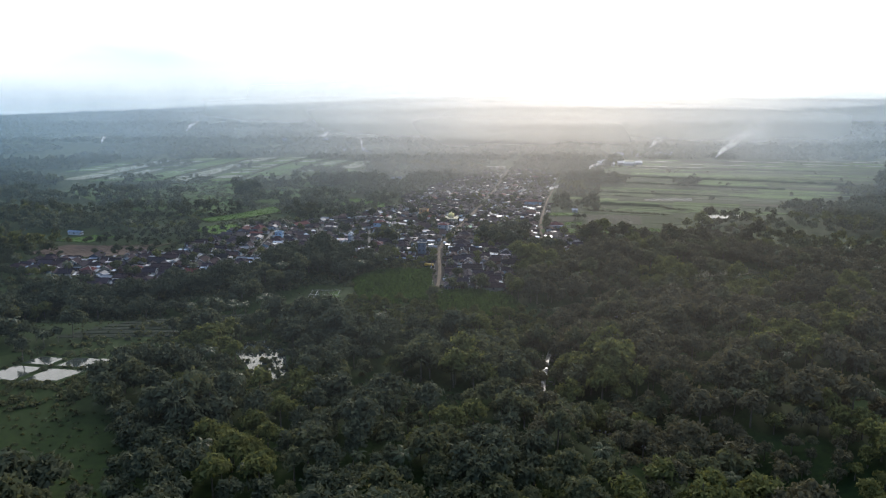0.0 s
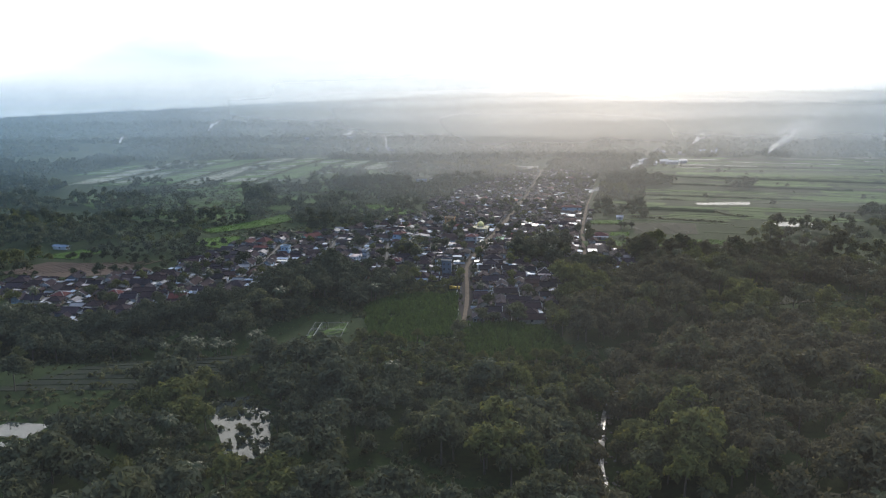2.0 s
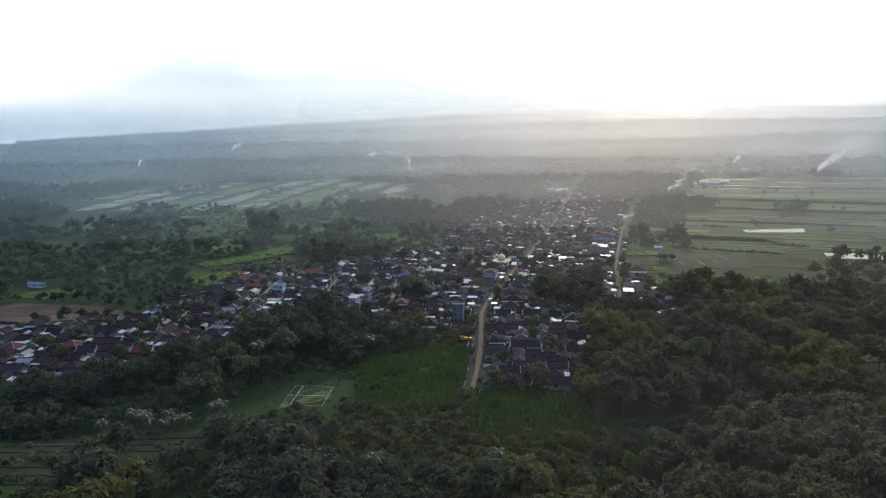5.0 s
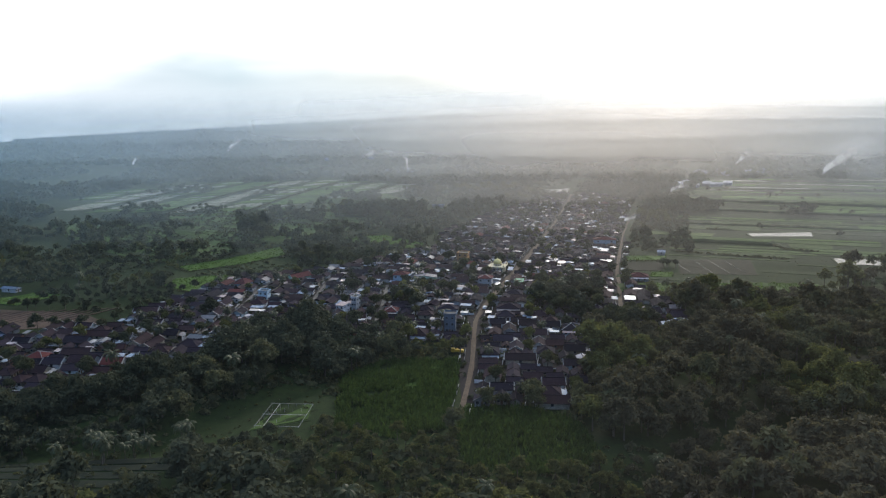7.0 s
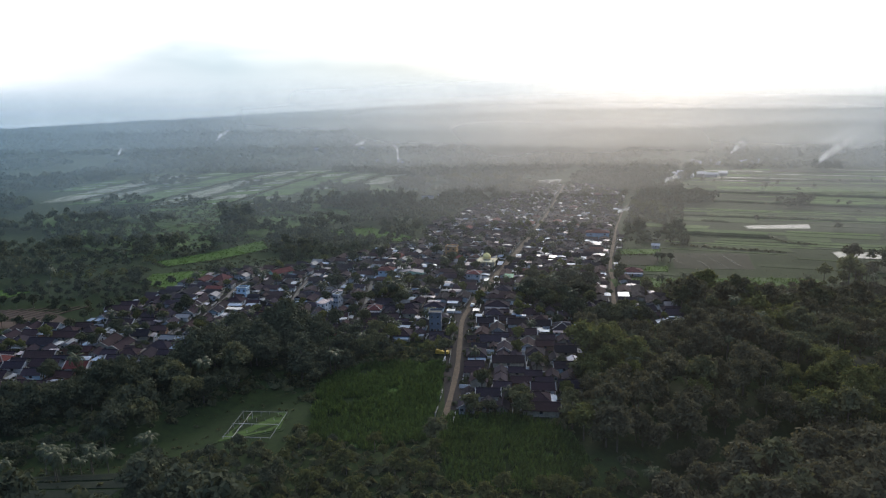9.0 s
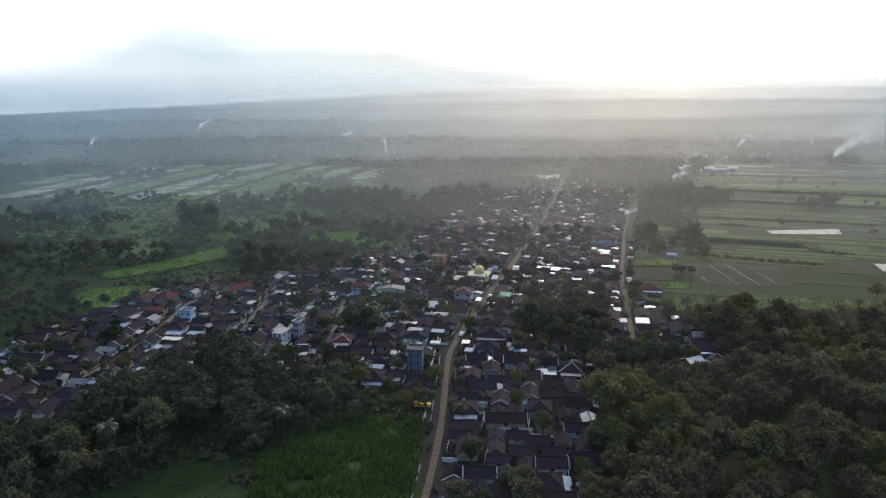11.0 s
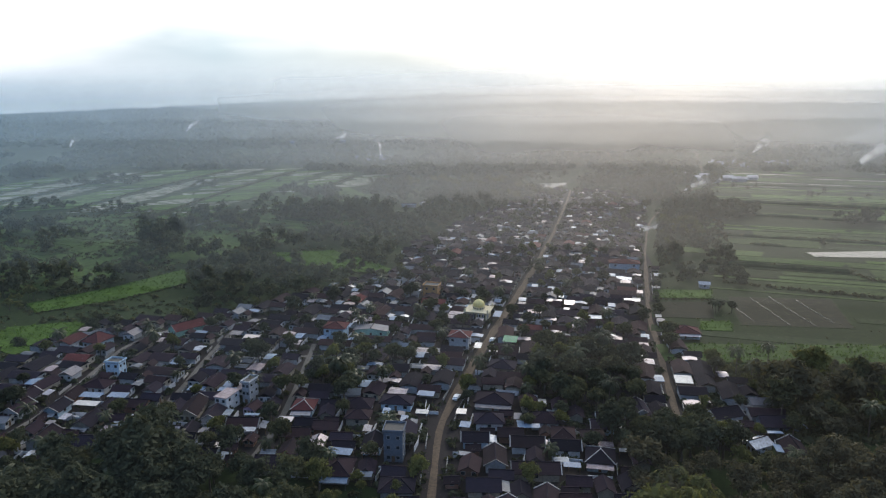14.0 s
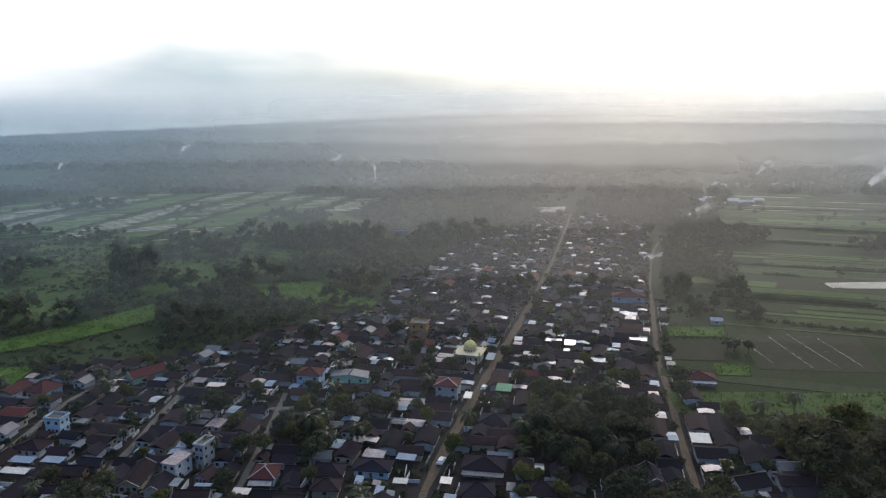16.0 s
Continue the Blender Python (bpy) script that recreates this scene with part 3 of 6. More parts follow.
rng = random.Random(5)
for k in range(7):
    y0 = 316 + 5.6 * k
    field([(-178 + 5 * k, y0), (-108 + 4 * k, y0 + 4), (-107 + 4 * k, y0 + 8.4), (-177 + 5 * k, y0 + 4.4)], TERRACE, "terrace_plot", "dark green grassy terrace above the gully", group="terraces", rim=0.6)


def water(poly, material, label, group="ponds"):
    top = thing("pond", label, "pond", group)
    part("bank", plot(bmesh.new(), poly, 0.22, 0.9), BUND, top)
    part("water_surface", plot(bmesh.new(), shrink(poly, 1.6), 0.30, 0.2), material, top)
    return top


for k, poly in enumerate(PONDS):
    water(poly, WATER if k < 8 else RICE_DULL, "still pond mirroring the bright sky" if k < 8 else "small pond choked with green weed")
strip("river", RIVER, 1.8, 1.2, RAPIDS, "narrow river shining in a wooded ravine", "river")

# terraced paddies west: narrow plots stacked in bands between overgrown dykes, many flooded
def dyke_x(k, y):
    return -524 + 44 * k + 0.07 * (y - 900) + 0.00028 * max(0.0, y - 980) ** 2


for k in range(13):
    flooded = (0.25, 0.5, 0.75, 0.1, 0.8, 0.35)[k % 6]
    y = 840.0
    while y < 1230:
        d = rng.uniform(6.0, 11.0)
        cx, cy = dyke_x(k + 0.5, y), y + d / 2
        y += d
        if not inside(PADDY_LEFT, cx, cy):
            continue
        wet = flooded + 0.9 * noise.noise(Vector((cx / 60, cy / 60, 0.0))) > rng.uniform(0.1, 0.9)
        hw, hd = (rng.uniform(0.5, 0.88) if wet else 0.94) * 21, d / 2 * (rng.uniform(0.3, 0.62) if wet else 0.9)
        quad = [(cx + p * hw + 0.07 * q * hd, cy + 0.5 * p * hw + q * hd + rng.uniform(-0.5, 0.5)) for p, q in ((-1, -1), (1, -1), (1, 1), (-1, 1))]
        field(quad, WATER_MURK if wet else rng.choice((RICE, RICE, RICE_DULL)), "paddy_field", "flooded rice paddy shining between bunds" if wet else "green rice paddy with grassy bunds", rim=1.0, group="terraced paddies")

# loose green fields between the tree belts in the west
solid("meadow", plot(bmesh.new(), WEST_FIELDS, 0.07, 0.4), GRASS, "rough dull green grassland between tree belts", "meadow", kind="structure")
for row in range(52):
    for col in range(13):
        w, d = 34.0, 9.0
        a = radians(-24)
        u, v = (col - 6) * w + rng.uniform(-6, 6) + (row % 3) * 11, (row - 18) * d
        cx, cy = -270 + u * math.cos(a) - v * math.sin(a), 760 + u * math.sin(a) + v * math.cos(a)
        if not inside(WEST_FIELDS, cx, cy) or rng.random() < 0.5:
            continue
        hw, hd = w / 2 * rng.uniform(0.7, 0.97), d / 2 * rng.uniform(0.7, 0.95)
        quad = [(cx + p * hw * math.cos(a) - q * hd * math.sin(a) + rng.uniform(-2, 2), cy + p * hw * math.sin(a) + q * hd * math.cos(a) + rng.uniform(-1.2, 1.2)) for p, q in ((-1, -1), (1, -1), (1, 1), (-1, 1))]
        field(quad, rng.choice((RICE_DULL, RICE_DULL, RICE_DULL, BUND)), "meadow_plot", "green meadow plot edged with rough grass", rim=0.8, group="western meadows")

# broad strips of rice east of the side road, lying askew to it
LEAN = radians(-14)
EAST_WOOD = [(150, 872), (166, 985), (196, 978), (236, 918), (212, 872)]


def askew(u, v):
    return 130 + u * math.cos(LEAN) - v * math.sin(LEAN), 640 + u * math.sin(LEAN) + v * math.cos(LEAN)


v = -60.0
while v < 760:
    d = rng.choice((7, 9, 12, 16, 21)) * rng.uniform(0.9, 1.1)
    u = -180.0 + rng.uniform(0, 30)
    while u < 700:
        w = rng.uniform(30, 110)
        lean, v0, d0 = rng.uniform(-2.0, 2.0), v + rng.uniform(-1.0, 0.5), d * rng.choice((1.0, 1.0, 0.5))
        cx, cy = askew(u + w / 2, v + d / 2)
        wet = cy > 1080 and rng.random() < 0.4
        d0 *= 0.3 if wet else 1.0
        quad = [askew(u + 1, v0 + 0.8), askew(u + w - 1, v0 + 0.8 + lean), askew(u + w - 1 + rng.uniform(-6, 6), v0 + d0 - 0.8 + lean), askew(u + 1, v0 + d0 - 0.8)]
        if inside(FIELDS_RIGHT, cx, cy) and not any(inside(p, *c) for p in PONDS + [NURSERY, EAST_WOOD] for c in quad + [(cx, cy)]) and not on_road(cx, cy, 10):
            pick = rng.random()
            if cy < 735:
                crop = BUND if pick < 0.45 else RICE_DULL if pick < 0.8 else PLOUGH
            else:
                crop = WATER_MURK if wet else RICE_BRIGHT if pick < 0.14 else RICE if pick < 0.46 else RICE_DULL if pick < 0.76 else BUND if pick < 0.92 else PLOUGH
            field(quad, crop, "rice_strip", "flooded rice strip catching the light" if crop is WATER_MURK else "bare brown field strip" if crop is PLOUGH else "long green rice strip between bunds", group="rice strips", rim=1.2)
        u += w
    v += d


def bank(x0, y0, x1, y1, tall, wide):
    """A long uneven grass bank."""
    bm = bmesh.new()
    n = int(math.hypot(x1 - x0, y1 - y0) / 4)
    rows = []
    for k in range(n + 1):
        f = k / n
        x, y = x0 + (x1 - x0) * f, y0 + (y1 - y0) * f + 1.2 * noise.noise(Vector((k * 0.21, y0, 0)))
        t = tall * (0.75 + 0.6 * noise.noise(Vector((k * 0.37, y0, 4))))
        rows.append([bm.verts.new((x, y + d * wide, z * t + 0.1)) for d, z in ((-0.5, -0.3), (-0.34, 0.55), (-0.05, 1.0), (0.25, 0.8), (0.5, -0.3))])
    for a, b in zip(rows, rows[1:]):
        for i in range(4):
            bm.faces.new((a[i], b[i], b[i + 1], a[i + 1]))
    return solid("grass_bank", bm, BUND, "dark overgrown grass bank between rice strips", "bank", "grass banks")


for x0, y0, x1, y1, tall in ((140, 734, 214, 713, 3.2), (157, 824, 330, 780, 1.6), (187, 788, 206, 783, 1.6), (227, 901, 400, 846, 2.6), (203, 981, 500, 893, 3.2), (275, 1090, 560, 1040, 1.4)):
    bank(x0, y0, x1, y1, tall, 2.5 + tall)
# ridges of the dry field
for k in range(13):
    bm = bmesh.new()
    x0, y0 = -283 + 5.5 * k, 492 + 1.1 * k
    slab(bm, [(x0, y0 - 8, 0.42), (x0 + 1.3, y0 - 8, 0.42), (x0 + 16.3, y0 + 18, 0.42), (x0 + 15, y0 + 18, 0.42)], 0.3)
    solid("field_ridge", bm, OCHRE, "raised dry earth planting ridge in the ochre field", "ridge", "planting ridges")


# ---- houses ----
def window(parent, x, y, z, w, h, side):
    """A glazed window on a wall facing -y, +y, -x or +x."""
    def at(bm, half, tall, deep):
        if side in "-y+y":
            s = -1 if side == "-y" else 1
            return box(bm, x - half, x + half, min(y, y + s * deep), max(y, y + s * deep), z - tall, z + tall)
        s = -1 if side == "-x" else 1
        return box(bm, min(x, x + s * deep), max(x, x + s * deep), y - half, y + half, z - tall, z + tall)
    f = part("window", at(bmesh.new(), w / 2, h / 2, 0.06), CAP, parent, "pale window frame")
    part("pane", at(bmesh.new(), w / 2 - 0.09, h / 2 - 0.09, 0.075), GLASS, f, "dark glass pane")


def gable_roof(parent, w, l, h, rise, over, material, z0=0.0):
    bm = bmesh.new()
    e = h - over * rise / (w / 2)
    hw, hl = w / 2 + over, l / 2 + over
    slab(bm, [(-hw, -hl, z0 + e + 0.12), (0.0, -hl, z0 + h + rise + 0.12), (0.0, hl, z0 + h + rise + 0.12), (-hw, hl, z0 + e + 0.12)], 0.14)
    slab(bm, [(0.002, -hl, z0 + h + rise + 0.12), (hw, -hl, z0 + e + 0.12), (hw, hl, z0 + e + 0.12), (0.002, hl, z0 + h + rise + 0.12)], 0.14)
    roof = part("roof", bm, material, parent)
    part("ridge_cap", beam(bmesh.new(), (0, -hl, z0 + h + rise + 0.16), (0, hl, z0 + h + rise + 0.16), 0.3), TILE, roof)
    return roof, hw, hl, e


def gable_wall(parent, w, l, h, rise, material):
    bm = bmesh.new()
    pts = [(-w / 2, 0), (w / 2, 0), (w / 2, h), (0, h + rise), (-w / 2, h)]
    a = [bm.verts.new((x, -l / 2, z - (0.6 if z == 0 else 0))) for x, z in pts]
    b = [bm.verts.new((x, l / 2, z - (0.6 if z == 0 else 0))) for x, z in pts]
    bm.faces.new(a)
    bm.faces.new(b[::-1])
    for i in range(5):
        bm.faces.new((a[i], b[i], b[(i + 1) % 5], a[(i + 1) % 5]))
    return part("wall", bm, material, parent)


def gable_house(w, l, h, rise, wall, roof_mat, label, verge=False, porch=None, group="village houses"):
    top = thing("house", label, "house", group)
    gable_wall(top, w, l, h, rise, wall)
    roof, hw, hl, e = gable_roof(top, w, l, h, rise, 0.7, roof_mat)
    if verge:
        for s in (-1, 1):
            part("verge", beam(beam(bmesh.new(), (-hw, s * hl, e + 0.18), (0, s * hl, h + rise + 0.2), 0.28), (0, s * hl, h + rise + 0.2), (hw, s * hl, e + 0.18), 0.28), CAP, roof, "pale cement verge")
    part("door", box(bmesh.new(), -0.5, 0.5, -l / 2 - 0.05, -l / 2 + 0.02, 0.05, 2.1), TIMBER, top)
    for x in (-w / 3.2, w / 3.2):
        window(top, x, -l / 2, 1.6, 1.3, 1.2, "-y")
    window(top, -w / 2, 0, 1.6, 1.3, 1.2, "-x")
    window(top, w / 2, 0, 1.6, 1.3, 1.2, "+x")
    if porch:
        p = part("porch_roof", slab(bmesh.new(), [(-w / 2 + 0.3, -l / 2 - 3.0, h - 0.75), (w / 2 - 0.3, -l / 2 - 3.0, h - 0.75), (w / 2 - 0.3, -l / 2 - 0.75, h - 0.35), (-w / 2 + 0.3, -l / 2 - 0.75, h - 0.35)], 0.08), porch, top, "lean-to porch roof")
        for x in (-w / 2 + 0.5, w / 2 - 0.5):
            part("post", box(bmesh.new(), x - 0.08, x + 0.08, -l / 2 - 2.9, -l / 2 - 2.74, -0.4, h - 0.82), TIMBER, top)
    return top


def hip_roof(parent, w, l, h, rise, over, material, caps=True, z0=0.0):
    hw, hl = w / 2 + over, l / 2 + over
    r = max(0.4, hl - hw)
    bm = bmesh.new()
    e = [(-hw, -hl, z0 + h), (hw, -hl, z0 + h), (hw, hl, z0 + h), (-hw, hl, z0 + h)]
    low = [bm.verts.new((x, y, z - 0.16)) for x, y, z in e]
    top = [bm.verts.new(p) for p in e]
    ra, rb = bm.verts.new((0, -r, z0 + h + rise)), bm.verts.new((0, r, z0 + h + rise))
    bm.faces.new(low[::-1])
    for i in range(4):
        bm.faces.new((low[i], low[(i + 1) % 4], top[(i + 1) % 4], top[i]))
    bm.faces.new((top[0], top[1], ra))
    bm.faces.new((top[1], top[2], rb, ra))
    bm.faces.new((top[2], top[3], rb))
    bm.faces.new((top[3], top[0], ra, rb))
    roof = part("roof", bm, material, parent)
    cap = CAP if caps else TILE
    part("ridge_cap", beam(bmesh.new(), (0, -r, z0 + h + rise + 0.05), (0, r, z0 + h + rise + 0.05), 0.28), cap, roof)
    for (x, y, z), yy in zip(e, (-r, -r, r, r)):
        part("hip_cap", beam(bmesh.new(), (x, y, z + 0.05), (0, yy, z0 + h + rise + 0.05), 0.24), cap, roof, "pale cement hip cap" if caps else "")
    return roof


def hip_house(w, l, h, rise, wall, roof_mat, label, caps=False, storeys=1, group="village houses", awning=None):
    top = thing("house", label, "house", group)
    tall = h * storeys
    part("wall", box(bmesh.new(), -w / 2, w / 2, -l / 2, l / 2, -0.6, tall - 0.02), wall, top)
    hip_roof(top, w, l, tall, rise, 0.8, roof_mat, caps)
    part("door", box(bmesh.new(), -0.5, 0.5, -l / 2 - 0.05, -l / 2 + 0.02, 0.05, 2.1), TIMBER, top)
    for s in range(storeys):
        for x in (-w / 3.2, w / 3.2):
            window(top, x, -l / 2, 1.6 + s * h, 1.5, 1.3, "-y")
        window(top, -w / 2, 0, 1.6 + s * h, 1.3, 1.2, "-x")
        window(top, w / 2, 0, 1.6 + s * h, 1.3, 1.2, "+x")
    if awning:
        part("awning", slab(bmesh.new(), [(-w / 2 - 0.2, -l / 2 - 3.2, h - 0.75), (w / 2 + 0.2, -l / 2 - 3.2, h - 0.75), (w / 2 + 0.2, -l / 2 - 0.02, h - 0.3), (-w / 2 - 0.2, -l / 2 - 0.02, h - 0.3)], 0.08), awning, top, "sheet awning over the front")
        for x in (-w / 2 + 0.1, w / 2 - 0.1):
            part("post", box(bmesh.new(), x - 0.07, x + 0.07, -l / 2 - 3.1, -l / 2 - 2.96, -0.4, h - 0.84), CONCRETE, top)
    return top


def block_house(w, l, h, storeys, wall, deck, label, parapet=True, windows=2):
    """A flat-roofed building of several storeys."""
    top = thing("house", label, "house", "village houses")
    tall = h * storeys
    part("wall", box(bmesh.new(), -w / 2, w / 2, -l / 2, l / 2, -0.6, tall - 0.01), wall, top)
    part("flat_roof", slab(bmesh.new(), [(-w / 2 - 0.4, -l / 2 - 0.4, tall + 0.15), (w / 2 + 0.4, -l / 2 - 0.4, tall + 0.15), (w / 2 + 0.4, l / 2 + 0.4, tall + 0.15), (-w / 2 - 0.4, l / 2 + 0.4, tall + 0.15)], 0.16), deck, top)
    if parapet:
        bm = bmesh.new()
        box(bm, -w / 2 - 0.4, w / 2 + 0.4, -l / 2 - 0.4, -l / 2 - 0.2, tall + 0.152, tall + 0.9)
        box(bm, -w / 2 - 0.4, w / 2 + 0.4, l / 2 + 0.2, l / 2 + 0.4, tall + 0.152, tall + 0.9)
        box(bm, -w / 2 - 0.4, -w / 2 - 0.2, -l / 2 - 0.198, l / 2 + 0.198, tall + 0.152, tall + 0.9)
        box(bm, w / 2 + 0.2, w / 2 + 0.4, -l / 2 - 0.198, l / 2 + 0.198, tall + 0.152, tall + 0.9)
        part("parapet", bm, wall, top)
    part("door", box(bmesh.new(), -0.6, 0.6, -l / 2 - 0.05, -l / 2 + 0.02, 0.05, 2.2), TIMBER, top)
    for s in range(storeys):
        for k in range(windows):
            x = (k + 0.5) * w / windows - w / 2
            if s or abs(x) > 1.4:
                window(top, x, -l / 2, 1.7 + s * h, 1.3, 1.3, "-y")
        for y in (-l / 4, l / 4):
            window(top, w / 2, y, 1.7 + s * h, 1.2, 1.2, "+x")
            window(top, -w / 2, y, 1.7 + s * h, 1.2, 1.2, "-x")
    return top


def canopy(w, l, h, tilt, material, label, group="sheet roofs"):
    """A lean-to sheet roof on posts."""
    top = thing("sheet_canopy", label, "canopy", group)
    part("sheet", slab(bmesh.new(), [(-w / 2, -l / 2, h - tilt), (w / 2, -l / 2, h - tilt), (w / 2, l / 2, h + tilt), (-w / 2, l / 2, h + tilt)], 0.06), material, top)
    for x in (-w / 2 + 0.2, w / 2 - 0.2):
        for y, z in ((-l / 2 + 0.2, h - tilt - 0.1), (l / 2 - 0.2, h + tilt - 0.1)):
            part("post", box(bmesh.new(), x - 0.06, x + 0.06, y - 0.06, y + 0.06, -0.4, z), TIMBER, top)
    return top


PLACED = []          # footprints: centre, half sizes, turn


def corners(x, y, hw, hl, a):
    c, s = math.cos(a), math.sin(a)
    return [(x + p * hw * c - q * hl * s, y + p * hw * s + q * hl * c) for p, q in ((-1, -1), (1, -1), (1, 1), (-1, 1))]


def clash(one, two):
    if math.hypot(one[0] - two[0], one[1] - two[1]) > math.hypot(one[2], one[3]) + math.hypot(two[2], two[3]):
        return False
    A, B = corners(*one), corners(*two)
    for a in (one[4], one[4] + math.pi / 2, two[4], two[4] + math.pi / 2):
        c, s = math.cos(a), math.sin(a)
        pa, pb = [x * c + y * s for x, y in A], [x * c + y * s for x, y in B]
        if max(pa) < min(pb) or max(pb) < min(pa):
            return False
    return True


SMALL = 0.82          # these village buildings are compact


def stand(ob, x, y, turn, hw, hl, z=0.12):
    ob.matrix_basis = pose(x, y, height(x, y) + z, 0, 0, turn) @ Matrix.Diagonal((SMALL, SMALL, SMALL, 1))
    PLACED.append((x, y, hw * SMALL, hl * SMALL, radians(turn)))
    return ob


# ---- buildings that stand out ----
def mosque():
    top = thing("mosque", "cream village mosque with a pale yellow dome", "mosque")
    part("wall", box(bmesh.new(), -5.6, 5.6, -5.6, 5.6, -0.5, 4.6), MOSQUE_CREAM, top)
    part("roof_slab", slab(bmesh.new(), [(-7, -7, 5.0), (7, -7, 5.0), (7, 7, 5.0), (-7, 7, 5.0)], 0.38), MOSQUE_CREAM, top)
    for k in range(6):
        x = -6.5 + k * 2.6
        part("column", column_at(x, -6.5), PLASTER, top)
    for x in (-3.9, -1.3, 1.3, 3.9):
        part("opening", box(bmesh.new(), x - 0.8, x + 0.8, -5.66, -5.5, 0.1, 3.4), DARKWOOD, top, "dark arched opening")
    part("drum", turned(bmesh.new(), [(3.2, 5.0), (3.2, 5.2), (2.95, 5.25), (2.95, 6.2), (3.1, 6.3), (3.1, 6.5)], 24), MOSQUE_CREAM, top)
    dome = part("dome", turned(bmesh.new(), [(2.85, 6.5), (3.12, 7.1), (3.15, 7.8), (2.9, 8.6), (2.35, 9.3), (1.5, 9.9), (0.65, 10.3), (0.13, 10.55)], 28), GOLD, top, "pale yellow dome", True)
    part("finial", turned(bmesh.new(), [(0.13, 10.5), (0.08, 11.0), (0.22, 11.2), (0.08, 11.4), (0.05, 12.1)], 8), GOLD, dome)
    for k in range(12):
        a = 2 * math.pi * k / 12
        part("drum_window", box(bmesh.new(), 2.92 * math.cos(a) - 0.25, 2.92 * math.cos(a) + 0.25, 2.92 * math.sin(a) - 0.25, 2.92 * math.sin(a) + 0.25, 5.45, 6.1), GLASS, top)
    for x in (-1, 1):
        for y in (-1, 1):
            bm = turned(bmesh.new(), [(0.5, 5.0), (0.5, 5.9), (0.55, 6.0), (0.35, 6.5), (0.05, 6.9)], 10)
            bmesh.ops.translate(bm, verts=bm.verts, vec=(6.2 * x, 6.2 * y, 0))
            part("corner_turret", bm, MOSQUE_CREAM, top)
    return top


def column_at(x, y):
    bm = turned(bmesh.new(), [(0.3, -0.4), (0.26, 0.2), (0.24, 4.4), (0.32, 4.62)], 10)
    bmesh.ops.translate(bm, verts=bm.verts, vec=(x, y, 0))
    return bm


top = mosque()
stand(top, 7.0, 619.5, -12, 6.6, 6.6)
top.scale = (0.84, 0.84, 0.84)
stand(canopy(4.2, 7.5, 3.2, 0.5, BLUE_SHEET, "pale blue sheet canopy beside the mosque"), 15.6, 617.5, -12, 2.2, 3.8)
stand(hip_house(9.5, 9.0, 3.4, 2.0, PLASTER, TILE_RED, "white two-storey house under a red hipped roof", True, 2), 0.2, 580.5, -8, 5.4, 5.2)
stand(canopy(3.4, 6.0, 3.2, 0.3, ZINC_NEW, "bright zinc canopy beside a white house"), 7.6, 576.0, -8, 1.8, 3.1)
stand(hip_house(10.5, 9.5, 3.3, 2.2, PLASTER_BLUE, TILE_RED, "pale blue two-storey house under a red roof", False, 2), -52.5, 588.5, -4, 6, 5.5)
stand(gable_house(17, 7, 3.4, 1.1, PLASTER_GREEN, ASBESTOS, "long mint building under a pale sheet roof"), -38.0, 593.5, 86 - 90, 10, 5.2)
stand(canopy(7.0, 6.0, 4.2, 0.6, GREEN_SHEET, "bright green sheet canopy by the road"), 20.5, 582.0, -10, 3.6, 3.2)
stand(block_house(9.0, 8.0, 3.2, 2, PLASTER_ORANGE, CONCRETE, "orange flat-roofed two-storey house", True), -17.5, 655.0, -10, 5, 4.6)
stand(gable_house(8.5, 17, 3.2, 2.4, PLASTER_GREEN, TILE_RED, "mint school hall under a long red tiled roof", True), -118.5, 592.0, -38, 6.4, 11.6)
stand(block_house(5.4, 9.0, 3.1, 2, PLASTER, ZINC, "white two-storey house with a flat zinc roof", False), -74.0, 518.5, -14, 3.2, 5.0)
stand(block_house(3.4, 6.6, 3.1, 3, PLASTER, CONCRETE, "narrow white three-storey house"), -68.0, 524.0, -14, 2.1, 4.0)
stand(gable_house(4.8, 6.0, 2.8, 1.4, PLASTER_PINK, TILE_BROWN, "small lilac house under a brown roof"), -64.5, 515.5, -14, 3.1, 3.8)
stand(block_house(6.6, 6.6, 3.7, 3, SLATE, CONCRETE, "slate grey three-storey block with a roof terrace", True), -14.5, 489.5, -2, 4.8, 4.8)
stand(hip_house(12.0, 8.0, 3.0, 2.2, PLASTER_BLUE, TILE, "broad house under a dark hipped roof with blue eaves"), -18.0, 523.0, -4, 8, 6)
stand(hip_house(8.6, 10.0, 3.6, 2.8, PLASTER_BLUE, TILE, "pale blue house under a hipped roof with white caps", True, 1, awning=ZINC), 43.5, 489.0, -8, 5.2, 7)
stand(canopy(7.4, 6.0, 3.6, 0.6, ZINC_NEW, "bright zinc roof on posts beside the dirt road"), 80.5, 545.5, -3, 4.2, 3.4)
stand(gable_house(6.0, 8, 2.8, 1.4, PLASTER, ZINC, "shed under a shining zinc gable roof"), 90.5, 501.0, -60, 4, 5)
stand(gable_house(8.0, 12, 3.2, 2.0, PLASTER, TILE, "white house under a dark roof beside the trees", True), 86.5, 520.0, -70, 5.5, 7)
stand(hip_house(14.0, 9.0, 3.2, 2.6, PLASTER_BLUE, TILE_RED, "long house under a maroon hipped roof with zinc awning", False, 1, awning=ZINC), 94.5, 600.0, -4, 8, 7)
stand(hip_house(20.0, 9.0, 3.2, 2.4, PLASTER_BLUE, TILE_RED, "pale blue two-storey school under a maroon roof", False, 2), 88.5, 711.0, -5, 10.8, 5.6)
